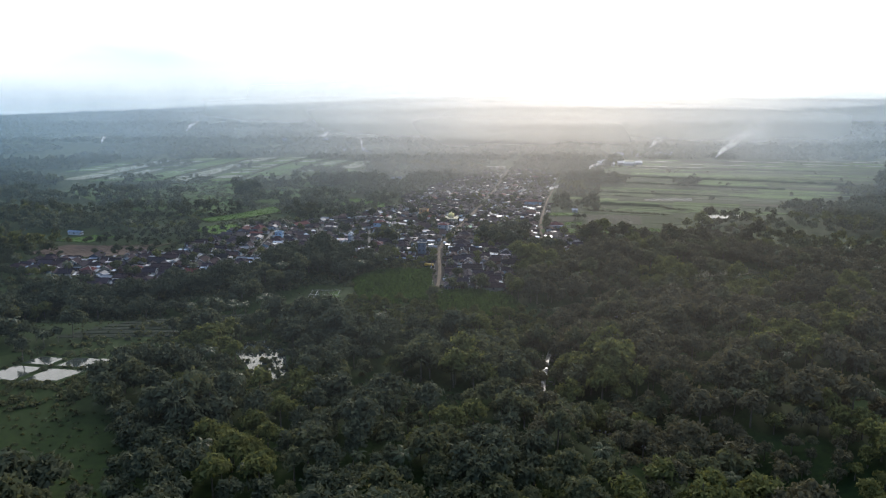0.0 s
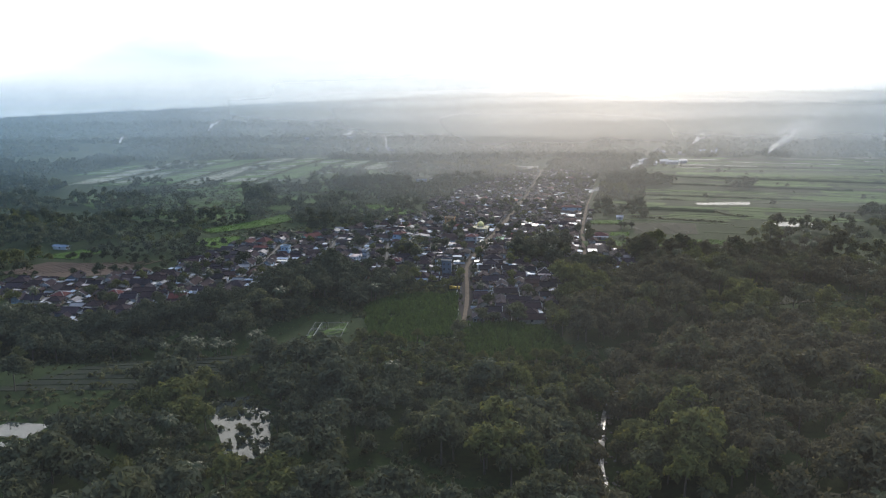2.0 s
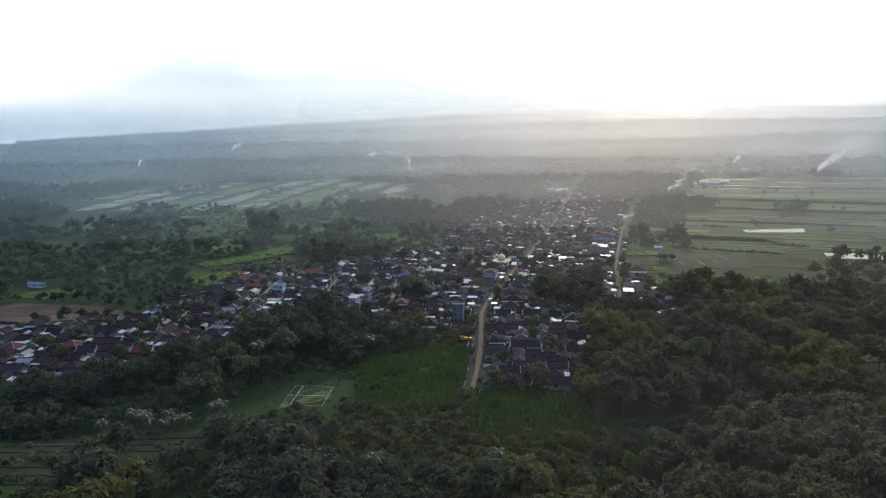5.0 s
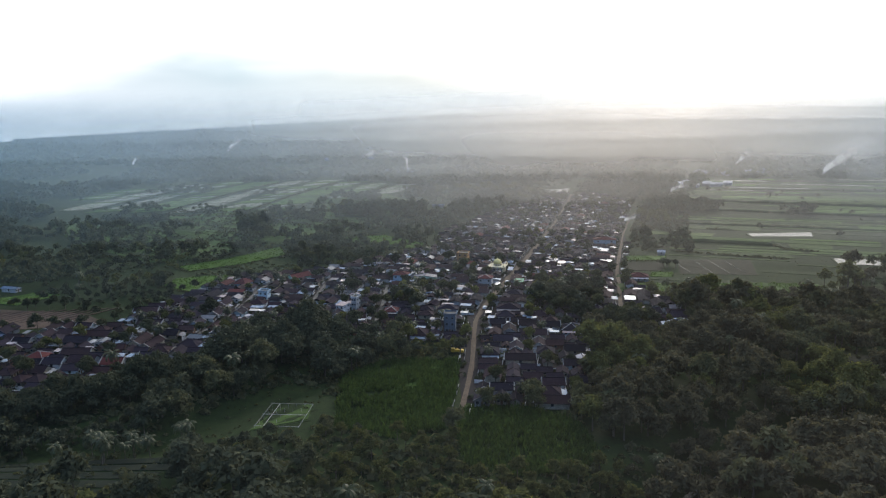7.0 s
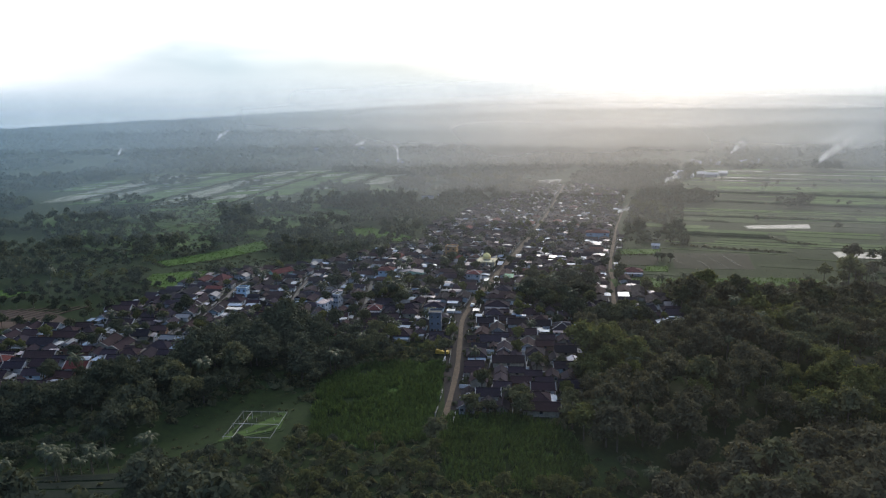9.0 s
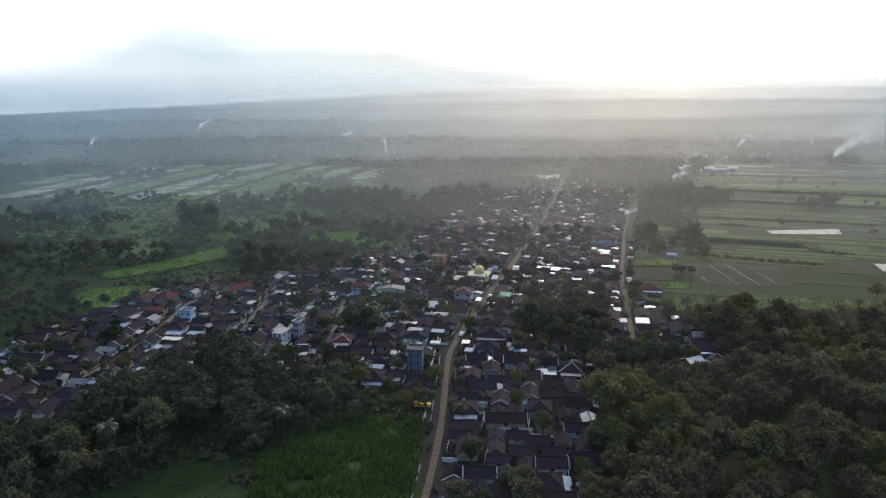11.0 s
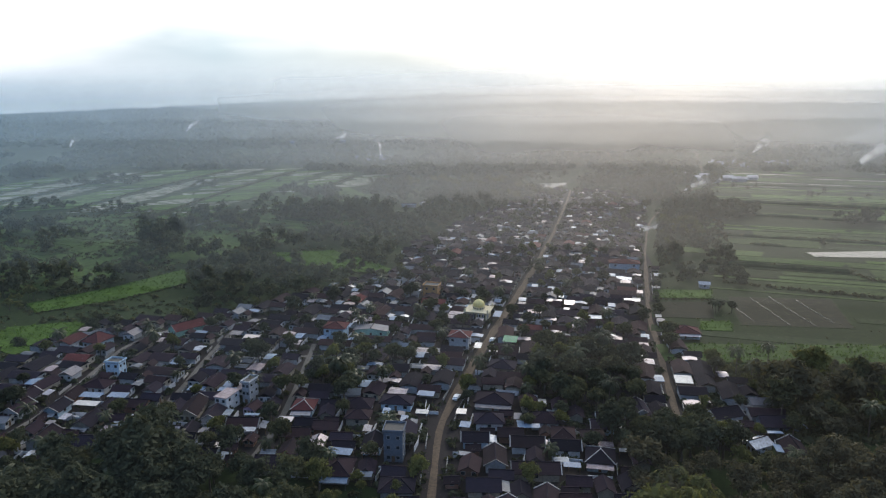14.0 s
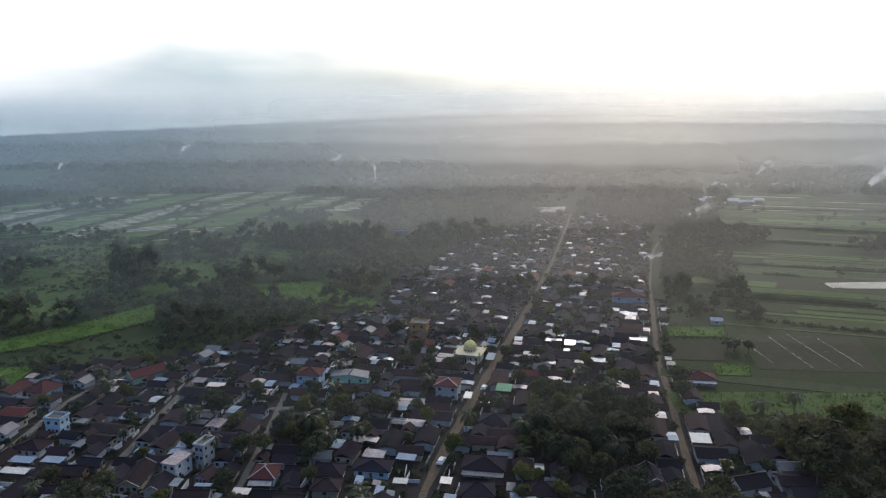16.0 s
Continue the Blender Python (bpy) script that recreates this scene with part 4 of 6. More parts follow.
stand(hip_house(9.0, 11.0, 3.4, 3.6, PLASTER_BLUE, TILE_RED, "house under a steep red hipped roof"), -148.0, 573.0, -14, 5.4, 6.4)
stand(block_house(6.6, 5.4, 3.2, 2, PLASTER_BLUE, CONCRETE, "pale blue two-storey flat-roofed house"), -125.0, 543.5, -6, 4.6, 3.6)
stand(hip_house(10.0, 8.0, 3.0, 2.2, PLASTER, TILE, "broad house under a grey hipped roof"), -124.0, 529.5, -6, 7.4, 6.4)
stand(hip_house(14.0, 10.0, 3.2, 2.6, PLASTER, TILE, "large house under a dark hipped roof by the road", False, 1, awning=ASBESTOS), 14.0, 526.0, -6, 9.4, 8.4)
stand(hip_house(11.0, 9.0, 3.2, 2.5, PLASTER_CREAM, TILE, "house under a dark hipped roof by the road"), 17.0, 556.0, -10, 7.4, 6.4)
stand(gable_house(6.4, 11.0, 3.0, 1.8, PLASTER, TILE, "white house under a dark roof among trees", True), 60.5, 522.0, 4, 4.0, 6.4)

stand(gable_house(5.0, 13.0, 2.8, 1.0, PLASTER, BLUE_SHEET, "long shed under a pale blue sheet roof"), -287.0, 556.0, 78, 3.2, 7.2)
stand(gable_house(3.6, 15.0, 2.8, 0.8, PLASTER, ZINC, "long low shed under a pale zinc roof in the trees"), -60.0, 926.0, 92, 2.6, 8.2)
stand(gable_house(3.6, 15.0, 2.8, 0.8, PLASTER, ZINC, "long low shed under a pale zinc roof in the trees"), -46.0, 940.0, 145, 2.6, 8.2)
stand(gable_house(5.0, 6.0, 2.8, 1.2, PLASTER, ZINC, "small field hut under a pale zinc roof"), 124.5, 678.0, 80, 3.2, 3.8)
stand(canopy(5.5, 4.0, 3.0, 0.4, ZINC, "pale zinc sheet roof beside the dirt road"), 104.0, 694.0, 0, 2.9, 2.2)
SHEETS = [(50, 637, 6, 8, 0), (43, 640, 9, 4, 0), (80.5, 643, 9, 4, 0), (-94, 584, 6, 5, 1), (-86, 580, 8, 4, 0), (-9, 528, 7, 4, 2), (-51, 506, 6, 3.4, 0), (-30, 487, 9, 4, 2),
          (-112, 520, 8, 4, 2), (-119, 513, 10, 3.5, 0), (-121, 519.5, 9, 4, 2), (3.5, 515, 4, 4, 0), (5, 506, 4, 4, 2), (-9, 514, 5, 3, 0)]
for x, y, w, l, kind in SHEETS:
    stand(canopy(w, l, 3.4, 0.2, (ZINC_NEW, ASBESTOS, BLUE_SHEET)[kind], ("bright zinc sheet roof on posts", "grey fibre-cement sheet roof on posts", "pale blue sheet roof on posts")[kind]), x, y, -6 + rng.uniform(-4, 4), w / 2 + 0.1, l / 2 + 0.1, 0.12)

# ---- the common houses ----
LANDMARKS = list(PLACED)          # kept in open view
BIG = 0.94            # the common houses are a little larger
MAKERS = [
    (lambda: gable_house(5.6, 8.4, 2.7, 1.6, PLASTER, TILE, "white house under a dark tiled gable roof", True), 3.4, 4.9, 5),
    (lambda: gable_house(6.2, 8.6, 2.7, 1.8, PLASTER_CREAM, TILE, "cream house under a dark tiled gable roof", False, ASBESTOS), 3.8, 6.1, 5),
    (lambda: gable_house(5.0, 7.2, 2.6, 1.4, BRICK, TILE_BROWN, "brick house under a brown tiled gable roof", False), 3.2, 4.3, 6),
    (lambda: gable_house(5.8, 9.4, 2.8, 1.7, PLASTER, TILE_BROWN, "white house with a zinc porch and brown roof", True, ZINC), 3.6, 6.5, 3),
    (lambda: gable_house(5.4, 7.6, 2.7, 1.5, PLASTER_BLUE, TILE, "pale blue house under a dark tiled roof", True, ZINC), 3.4, 5.6, 3),
    (lambda: gable_house(4.8, 6.2, 2.5, 1.0, PLASTER, ASBESTOS, "small white house under a grey sheet roof"), 3.1, 3.8, 2),
    (lambda: gable_house(6.4, 9.0, 2.8, 1.9, PLASTER, TILE_RED, "white house under a red tiled gable roof", True), 3.9, 5.2, 1),
    (lambda: hip_house(7.0, 8.6, 2.8, 2.1, PLASTER, TILE, "white house under a dark hipped roof", False), 4.3, 5.1, 5),
    (lambda: hip_house(6.2, 7.2, 2.8, 1.9, PLASTER_CREAM, TILE_BROWN, "cream house under a brown hipped roof", False), 3.9, 4.4, 3),
    (lambda: hip_house(6.6, 7.8, 2.8, 2.0, PLASTER_BLUE, TILE_RED, "pale blue house under a red hipped roof", True, 1, awning=ZINC), 4.1, 6.2, 1),
    (lambda: hip_house(7.4, 9.2, 2.9, 2.3, PLASTER, TILE, "wide white house under a dark hipped roof with blue awning", False, 1, awning=BLUE_SHEET), 4.5, 6.9, 2),
    (lambda: gable_house(4.0, 5.6, 2.3, 0.8, BRICK, ZINC, "small brick shed under a rusty zinc roof"), 2.7, 3.5, 1),
    (lambda: canopy(4.6, 2.6, 2.9, 0.14, ZINC, "bright zinc sheet roof on posts"), 2.4, 1.4, 2),
    (lambda: canopy(2.6, 4.0, 2.8, 0.2, ASBESTOS, "grey fibre-cement sheet roof on posts"), 1.3, 2.1, 1),
    (lambda: canopy(5.0, 2.4, 2.9, 0.14, BLUE_SHEET, "pale blue sheet roof on posts"), 2.6, 1.3, 2),
    (lambda: gable_house(4.2, 6.0, 2.4, 1.2, PLASTER_CREAM, TILE, "small cream house under a dark tiled roof"), 2.8, 3.7, 6),
    (lambda: gable_house(2.8, 3.6, 2.1, 0.8, BRICK, TILE_BROWN, "small brick kitchen hut under a brown tiled roof"), 2.0, 2.5, 0),
    (lambda: canopy(3.0, 2.4, 2.5, 0.2, ASBESTOS, "grey fibre-cement lean-to roof on posts"), 1.6, 1.3, 0),
    (lambda: canopy(3.6, 1.8, 2.6, 0.1, ZINC_NEW, "narrow bright zinc awning on posts"), 1.7, 0.9, 0),
    (lambda: gable_house(5.8, 13.0, 2.8, 1.7, PLASTER_CREAM, TILE_BROWN, "long cream house under a dark brown tiled roof", True), 3.6, 7.2, 6),
    (lambda: hip_house(7.6, 8.4, 2.9, 2.0, PLASTER, TILE_RED, "two-storey white house under a dark red hipped roof", True, 2), 4.6, 5.0, 0),
    (lambda: gable_house(6.4, 11.4, 2.9, 2.0, SLATE, TILE, "long grey house under a blackened tiled roof", False, ZINC), 3.9, 7.4, 4),
]
MADE = [None] * len(MAKERS)
BAG = [k for k, m in enumerate(MAKERS) for _ in range(m[3])]
rng = random.Random(11)
ACCEPTED, FAR_HOUSES = [], []
for trial in range(54000):
    x, y = rng.uniform(-268, 150), 392 + (1035 - 392) * rng.random() ** 1.25
    k = rng.choice(BAG if trial < 28000 else [15, 15, 15, 2, 15] if trial < 46000 else [16, 16, 16, 16, 16, 17, 16, 16, 16, 16, 18, 12])
    if y < 482 and x > -20 and k in (5, 6, 9, 12, 13, 14, 17, 18):
        k = 15
    hw, hl = MAKERS[k][1] * BIG, MAKERS[k][2] * BIG
    street = 0.0 if y < 530 else -6.0 if y < 600 else -11.0
    turn = street + rng.choice((0, 0, 90, 90, 90, 90, 180)) + rng.gauss(0, 2.5)
    foot = (x, y, hw * 0.9, hl * 0.9, radians(turn))
    if not inside(VILLAGE, x, y) or any(inside(g, x, y) for g in GROVES + CANES + SOILS):
        continue
    rim = corners(*foot)
    rim = [(a[0] + (b[0] - a[0]) * f, a[1] + (b[1] - a[1]) * f) for a, b in zip(rim, rim[1:] + rim[:1]) for f in (0, 0.25, 0.5, 0.75)] + [(x, y)]
    if any(off_line(line, px_, py_) < width / 2 + 0.4 for line, width in ROADS for px_, py_ in rim):
        continue
    if any(abs(p[0] - x) < 22 and abs(p[1] - y) < 22 and clash(foot, p) for p in PLACED):
        continue
    if y > 800 and rng.random() < min(0.45, (y - 800) / 300):
        continue
    PLACED.append(foot)
    ACCEPTED.append((y, x, turn, k))
ACCEPTED.sort()
for y, x, turn, k in ACCEPTED[335:]:
    FAR_HOUSES.append((x, y, turn, k))
for y, x, turn, k in ACCEPTED[:335]:
    if MADE[k] is None:
        MADE[k] = MAKERS[k][0]()
        MADE[k].matrix_basis = pose(x, y, height(x, y) + 0.12, 0, 0, turn) @ Matrix.Diagonal((BIG, BIG, BIG, 1))
    else:
        copy_thing(MADE[k], pose(x, y, height(x, y) + 0.12, 0, 0, turn))

# low garden walls closing the yards
bm = bmesh.new()
for _ in range(5200):
    x, y, a = rng.uniform(-200, 110), rng.uniform(400, 760), rng.choice((0, 90)) + rng.gauss(-6, 3)
    n = rng.uniform(3, 9)
    foot = (x, y, n / 2, 0.1, radians(a))
    if not inside(VILLAGE, x, y) or any(off_line(line, px_, py_) < width / 2 + 0.3 for line, width in ROADS for px_, py_ in corners(*foot) + [(x, y)]) or on_road(x, y, n / 2 + 0.3) or any(inside(g, x, y) for g in GROVES):
        continue
    if any(abs(p[0] - x) < 16 and abs(p[1] - y) < 16 and clash(foot, p) for p in PLACED):
        continue
    first = len(bm.verts)
    box(bm, -n / 2, n / 2, -0.07, 0.07, -0.3, rng.uniform(1.1, 1.9))
    bm.verts.ensure_lookup_table()
    bmesh.ops.transform(bm, matrix=pose(x, y, 0.05, 0, 0, a), verts=bm.verts[first:])
solid("garden_walls", bm, PLASTER, "low weathered plaster walls closing the yards", "walls", kind="stuff")

# farther houses, too many and small to tell apart: walls and roofs joined by material
heap = {}
for x, y, turn, k in FAR_HOUSES:
    hw, hl = MAKERS[k][1] * BIG, MAKERS[k][2] * BIG
    roof_mat = (TILE, TILE, TILE_BROWN, TILE_BROWN, TILE, ASBESTOS, TILE_RED, TILE, TILE_BROWN, TILE_RED, TILE, ZINC, ZINC, ASBESTOS, BLUE_SHEET, TILE, TILE_BROWN, ASBESTOS, ZINC_NEW, TILE_BROWN, TILE_RED, TILE)[k]
    w, l, h = hw - 0.5, hl - 0.6, 2.3
    if k in (12, 13, 14, 17, 18):
        w, l = hw - 0.1, hl - 0.1
    m = pose(x, y, 0.1, 0, 0, turn)
    for mat, kind in ((PLASTER if k % 2 else PLASTER_CREAM, "wall"), (roof_mat, "roof"), (GLASS, "windows")):
        if kind != "roof" and k in (12, 13, 14, 17, 18):
            continue
        key = (mat.name, kind, rng.randrange(4) if kind == "roof" else 0)
        if key not in heap:
            heap[key] = (bmesh.new(), mat)
        bm = heap[key][0]
        first = len(bm.verts)
        if kind == "wall":
            box(bm, -w, w, -l, l, -0.4, h)
        elif kind == "windows":
            for wx in (-w * 0.55, w * 0.55):
                box(bm, wx - 0.45, wx + 0.45, -l - 0.04, -l + 0.02, 0.9, 1.8)
        else:
            rise = 1.4 if k < 11 or k in (15, 16, 19, 20, 21) else 0.35
            slab(bm, [(-w - 0.6, -l - 0.6, h), (0, -l - 0.6, h + rise), (0, l + 0.6, h + rise), (-w - 0.6, l + 0.6, h)], 0.15)
            slab(bm, [(0.002, -l - 0.6, h + rise), (w + 0.6, -l - 0.6, h), (w + 0.6, l + 0.6, h), (0.002, l + 0.6, h + rise)], 0.15)
            bm.verts.ensure_lookup_table()
            if k not in (12, 13, 14, 17, 18):
                bm.faces.new([bm.verts.new(p) for p in ((-w, -l, h), (w, -l, h), (0, -l, h + rise - 0.16))])
        bm.verts.ensure_lookup_table()
        bmesh.ops.transform(bm, matrix=m, verts=bm.verts[first:])
for (name, kind, lot), (bm, mat) in heap.items():
    solid("distant_houses", bm, mat, "far village houses packed under dark and pale roofs", "houses", kind="stuff")


# ---- trees ----
def leaf_cloud(seed, lobes, leaves, size, flat=0.75, fine=False):
    """Leaf quads over a crown made of lobes (x, y, z, radius)."""
    r = np.random.RandomState(seed)
    share = np.array([l[3] ** 2 for l in lobes])
    pick = r.choice(len(lobes), leaves, p=share / share.sum())
    L = np.array(lobes)[pick]
    d = r.normal(size=(leaves, 3))
    d[:, 2] = np.where(r.rand(leaves) < 0.75, np.abs(d[:, 2]), d[:, 2])
    d /= np.linalg.norm(d, axis=1)[:, None]
    inner = r.rand(leaves) < 0.3
    reach = np.where(inner, r.uniform(0.5, 0.75, leaves), r.uniform(0.78, 1.1, leaves))
    c = L[:, :3] + d * (L[:, 3] * reach)[:, None] * np.array((1, 1, flat))
    n = d + r.normal(size=(leaves, 3)) * np.where(inner, 0.25, 0.6)[:, None] + np.array((0, 0, 0.3))
    n /= np.linalg.norm(n, axis=1)[:, None]
    a = np.cross(n, r.normal(size=(leaves, 3)))
    a /= np.linalg.norm(a, axis=1)[:, None]
    b = np.cross(n, a)
    s = (size * r.uniform(0.7, 1.3, leaves) * np.where(inner, 1.5, 1.15))[:, None]
    thin = np.where(inner, 0.42, 0.2)[:, None]
    if fine:
        c = c + r.normal(size=(leaves, 3)) * 0.16 * L[:, 3:4]
        q = np.stack([c - a * s * 0.5 - b * s * 0.12, c + a * s * 0.75 - n * s * 0.2, c - a * s * 0.25 + b * s * 0.42 + n * s * 0.1], 1)
        return q.reshape(-1, 3), np.arange(leaves * 3).reshape(-1, 3)
    q = np.stack([c - a * s * 0.5, c - b * s * thin + n * s * 0.06, c + a * s * 0.6 - n * s * 0.14, c + b * s * thin * r.uniform(0.7, 1.3, leaves)[:, None] + n * s * 0.1], 1)
    return q.reshape(-1, 3), np.arange(leaves * 4).reshape(-1, 4)


def limb(points, radii, sides=6):
    """A tapered, bent round limb."""
    rings, faces = [], []
    for k, (p, r) in enumerate(zip(points, radii)):
        for i in range(sides):
            a = 2 * math.pi * i / sides
            rings.append((p[0] + r * math.cos(a), p[1] + r * math.sin(a), p[2]))
        if k:
            o = (k - 1) * sides
            faces += [(o + i, o + (i + 1) % sides, o + sides + (i + 1) % sides, o + sides + i) for i in range(sides)]
    return np.array(rings), np.array(faces)


def joined(pieces):
    vs, fs, n = [], [], 0
    for v, f in pieces:
        vs.append(v)
        fs.append(f + n)
        n += len(v)
    return np.concatenate(vs), np.concatenate(fs)


def broad_tree(seed, tall, wide, leaves, size, slim=False, fine=False):
    r = random.Random(seed)
    stem = tall * (0.5 if slim else 0.38)
    lobes = [(0, 0, tall * 0.72, wide * 0.62)]
    for k in range(6):
        a, d = k * 1.05 + r.uniform(-0.3, 0.3), wide * r.uniform(0.45, 0.72)
        lobes.append((d * math.cos(a), d * math.sin(a), tall * r.uniform(0.5, 0.82), wide * r.uniform(0.32, 0.5)))
    lobes.append((r.uniform(-1, 1), r.uniform(-1, 1), tall * 0.9, wide * 0.36))
    wood = [limb([(0, 0, -0.8), (0.1, 0, stem * 0.5), (0.2, 0.1, stem), (0.1, 0.1, tall * 0.75)], [0.42, 0.3, 0.24, 0.08])]
    for l in lobes[1:6]:
        wood.append(limb([(0.15, 0.05, stem * 0.9), (l[0] * 0.5, l[1] * 0.5, (stem + l[2]) / 2), (l[0], l[1], l[2])], [0.17, 0.11, 0.03], 5))
    return joined(wood), leaf_cloud(seed, lobes, leaves, size, fine=fine)


def palm_tree(seed, tall):
    r = random.Random(seed)
    lean = r.uniform(-0.9, 0.9), r.uniform(-0.9, 0.9)
    pts = [(lean[0] * f * f, lean[1] * f * f, -0.6 + (tall + 0.6) * f) for f in (0, 0.15, 0.4, 0.7, 1.0)]
    wood = limb(pts, [0.28, 0.2, 0.17, 0.15, 0.13], 6)
    head = Vector(pts[-1])
    quads = []
    for k in range(17):
        a = k * 2.4 + r.uniform(-0.2, 0.2)
        up = 1.05 - 1.5 * (k / 17) + r.uniform(-0.15, 0.15)
        out = Vector((math.cos(a), math.sin(a), 0))
        side = Vector((-out.y, out.x, 0))
        p, step = head.copy(), 0.62
        for i in range(8):
            d = (out * math.cos(up) + Vector((0, 0, math.sin(up)))).normalized()
            q = p + d * step
            wide = 0.95 * (1 - abs(i - 3) / 7.5)
            for s in (-1, 1):
                drop = Vector((0, 0, -0.55 * wide))
                for f in (0.0, 0.5):
                    e, g = p.lerp(q, f), p.lerp(q, f + 0.34)
                    quads += [e, g, g + side * s * wide + drop + d * 0.3, e + side * s * wide + drop + d * 0.25]
            p = q
            up -= 0.24
    v = np.array([tuple(q) for q in quads])
    return wood, (v, np.arange(len(v)).reshape(-1, 4))


def tree_thing(name, shape, leaf, label, category, crown="crown", group="trees"):
    (wv, wf), (lv, lf) = shape
    top = thing(name, label, category, group)
    for nm, v, f, mat in (("trunk", wv, wf, BARK), (crown, lv, lf, leaf)):
        ob = new(nm, array_mesh(nm, v, f, mat))
        ob.parent = top
    return top


TREES = [
    (lambda: tree_thing("tree", broad_tree(1, 9.0, 3.8, 860, 0.80, fine=True), LEAF, "bushy green broadleaf tree among the houses", "tree"), 3.2),
    (lambda: tree_thing("tree", broad_tree(2, 7.0, 3.0, 620, 0.72, fine=True), LEAF_DARK, "low dark green fruit tree in a yard", "tree"), 2.6),
    (lambda: tree_thing("tree", broad_tree(3, 11.0, 4.6, 1040, 0.88, fine=True), LEAF_DARK, "tall dark green broadleaf tree", "tree"), 3.8),
    (lambda: tree_thing("tree", broad_tree(4, 8.0, 3.2, 700, 0.75, fine=True), LEAF_LIGHT, "light green leafy tree", "tree"), 2.8),
    (lambda: tree_thing("palm_tree", palm_tree(5, 9.0), FROND, "tall coconut palm with drooping fronds", "palm tree", "fronds"), 1.6),
    (lambda: tree_thing("palm_tree", palm_tree(6, 7.0), FROND, "coconut palm with a leaning trunk", "palm tree", "fronds"), 1.6),
]
TREE_MADE = [None] * len(TREES)


def plant(k, x, y, turn, scale):
    m = pose(x, y, height(x, y) + 0.05, 0, 0, turn)
    if TREE_MADE[k] is None:
        TREE_MADE[k] = TREES[k][0]()
        TREE_MADE[k].matrix_basis = m
        return
    ob = copy_thing(TREE_MADE[k], m)
    ob.matrix_basis = m @ Matrix.Diagonal((scale, scale, scale * rng.uniform(0.9, 1.12), 1))


rng = random.Random(21)
stems = []


def hides_landmark(x, y):
    return any(abs(p[0] - x) < p[2] + 2 and 0 < p[1] - y < p[3] + 11 for p in LANDMARKS)


for grove, n, kinds in zip(GROVES, (46, 14, 30, 22), ((0, 0, 1, 2, 3, 0, 2, 1, 4), (4, 5, 3, 0, 1), (0, 2, 1, 2, 0, 5), (0, 2, 1))):
    bx, by = [p[0] for p in grove], [p[1] for p in grove]
    got = 0
    for _ in range(600):
        x, y = rng.uniform(min(bx), max(bx)), rng.uniform(min(by), max(by))
        if got < n and inside(grove, x, y) and not hides_landmark(x, y) and not on_road(x, y, 1.5) and all(math.hypot(x - a, y - b) > 3.6 for a, b in stems) and not any(clash((x, y, 1, 1, 0), p) for p in PLACED):
            plant(rng.choice(kinds), x, y, rng.uniform(0, 360), rng.uniform(0.8, 1.2))
            stems.append((x, y))
            got += 1
for x, y, k in ((117, 632, 4), (120, 637, 1), (123, 643, 5), (118, 640, 1), (125, 634, 1), (123, 700, 5), (119, 706, 1), (127, 712, 5), (131, 704, 1)):
    plant(k, x, y, rng.uniform(0, 360), rng.uniform(0.55, 0.85))
yard_trees = 0
for _ in range(9000):
    x, y = rng.uniform(-200, 120), rng.uniform(400, 760)
    if yard_trees >= 250 or not inside(VILLAGE, x, y) or on_road(x, y, 1.2) or hides_landmark(x, y):
        continue
    if any(abs(p[0] - x) < 16 and abs(p[1] - y) < 16 and clash((x, y, 0.7, 0.7, 0), p) for p in PLACED) or any(math.hypot(x - a, y - b) < 4.5 for a, b in stems):
        continue
    plant(rng.choice((0, 0, 1, 1, 2, 3, 0, 1, 3, 4, 5)), x, y, rng.uniform(0, 360), rng.uniform(0.6, 1.0))
    stems.append((x, y))
    yard_trees += 1


def scatter(name, spots, shapes, leaf, label, category="woodland"):
    """Many trees in one mesh: spots are (x, y, z, scale, turn)."""
    pieces = []
    pick = random.Random(name)
    for x, y, z, s, a in spots:
        v, f = shapes[pick.randrange(len(shapes))]
        c, d = math.cos(a), math.sin(a)
        w = np.empty_like(v)
        w[:, 0] = x + s * (v[:, 0] * c - v[:, 1] * d)
        w[:, 1] = y + s * (v[:, 0] * d + v[:, 1] * c)
        w[:, 2] = z + s * v[:, 2]
        pieces.append((w, f))
    if pieces:
        v, f = joined(pieces)
        return tagged(new(name, array_mesh(name, v, f, leaf)), label, category, kind="stuff")


def both(shape):
    return joined(shape)


SIZES = ((10, 4.4), (12, 4.8), (8.5, 4.0), (13, 4.4))
CLOSE = [broad_tree(30 + k, t, w, 420, 1.16, fine=True)[1] for k, (t, w) in enumerate(SIZES)]
FINE = [broad_tree(30 + k, t, w, 800, 0.82, fine=True)[1] for k, (t, w) in enumerate(SIZES)]
NEAR = [broad_tree(30 + k, t, w, 470, 1.1, fine=True)[1] for k, (t, w) in enumerate(SIZES)]
NEAR_PALM = [palm_tree(40 + k, t)[1] for k, t in enumerate((12.0, 10.0))]
THIN = [broad_tree(50 + k, t, w, 60, 2.5, fine=True)[1] for k, (t, w) in enumerate(((9, 4.6), (11, 5.2), (8, 4.2)))]
MID = [broad_tree(50 + k, t, w, n, size, slim, True)[1] for k, (t, w, n, size, slim) in enumerate(((9, 4.4, 100, 1.9, False), (11, 4.8, 110, 1.9, False), (13, 3.2, 100, 1.6, True), (15, 3.6, 110, 1.6, True), (7, 3.4, 70, 1.7, False)))]
FAR = [leaf_cloud(60 + k, [(0, 0, 4, 6.0), (5, 2, 3.5, 4.5), (-4, -3, 3, 5.0), (1, 5, 4.5, 4.0)], 24, 6.0) for k in range(3)]


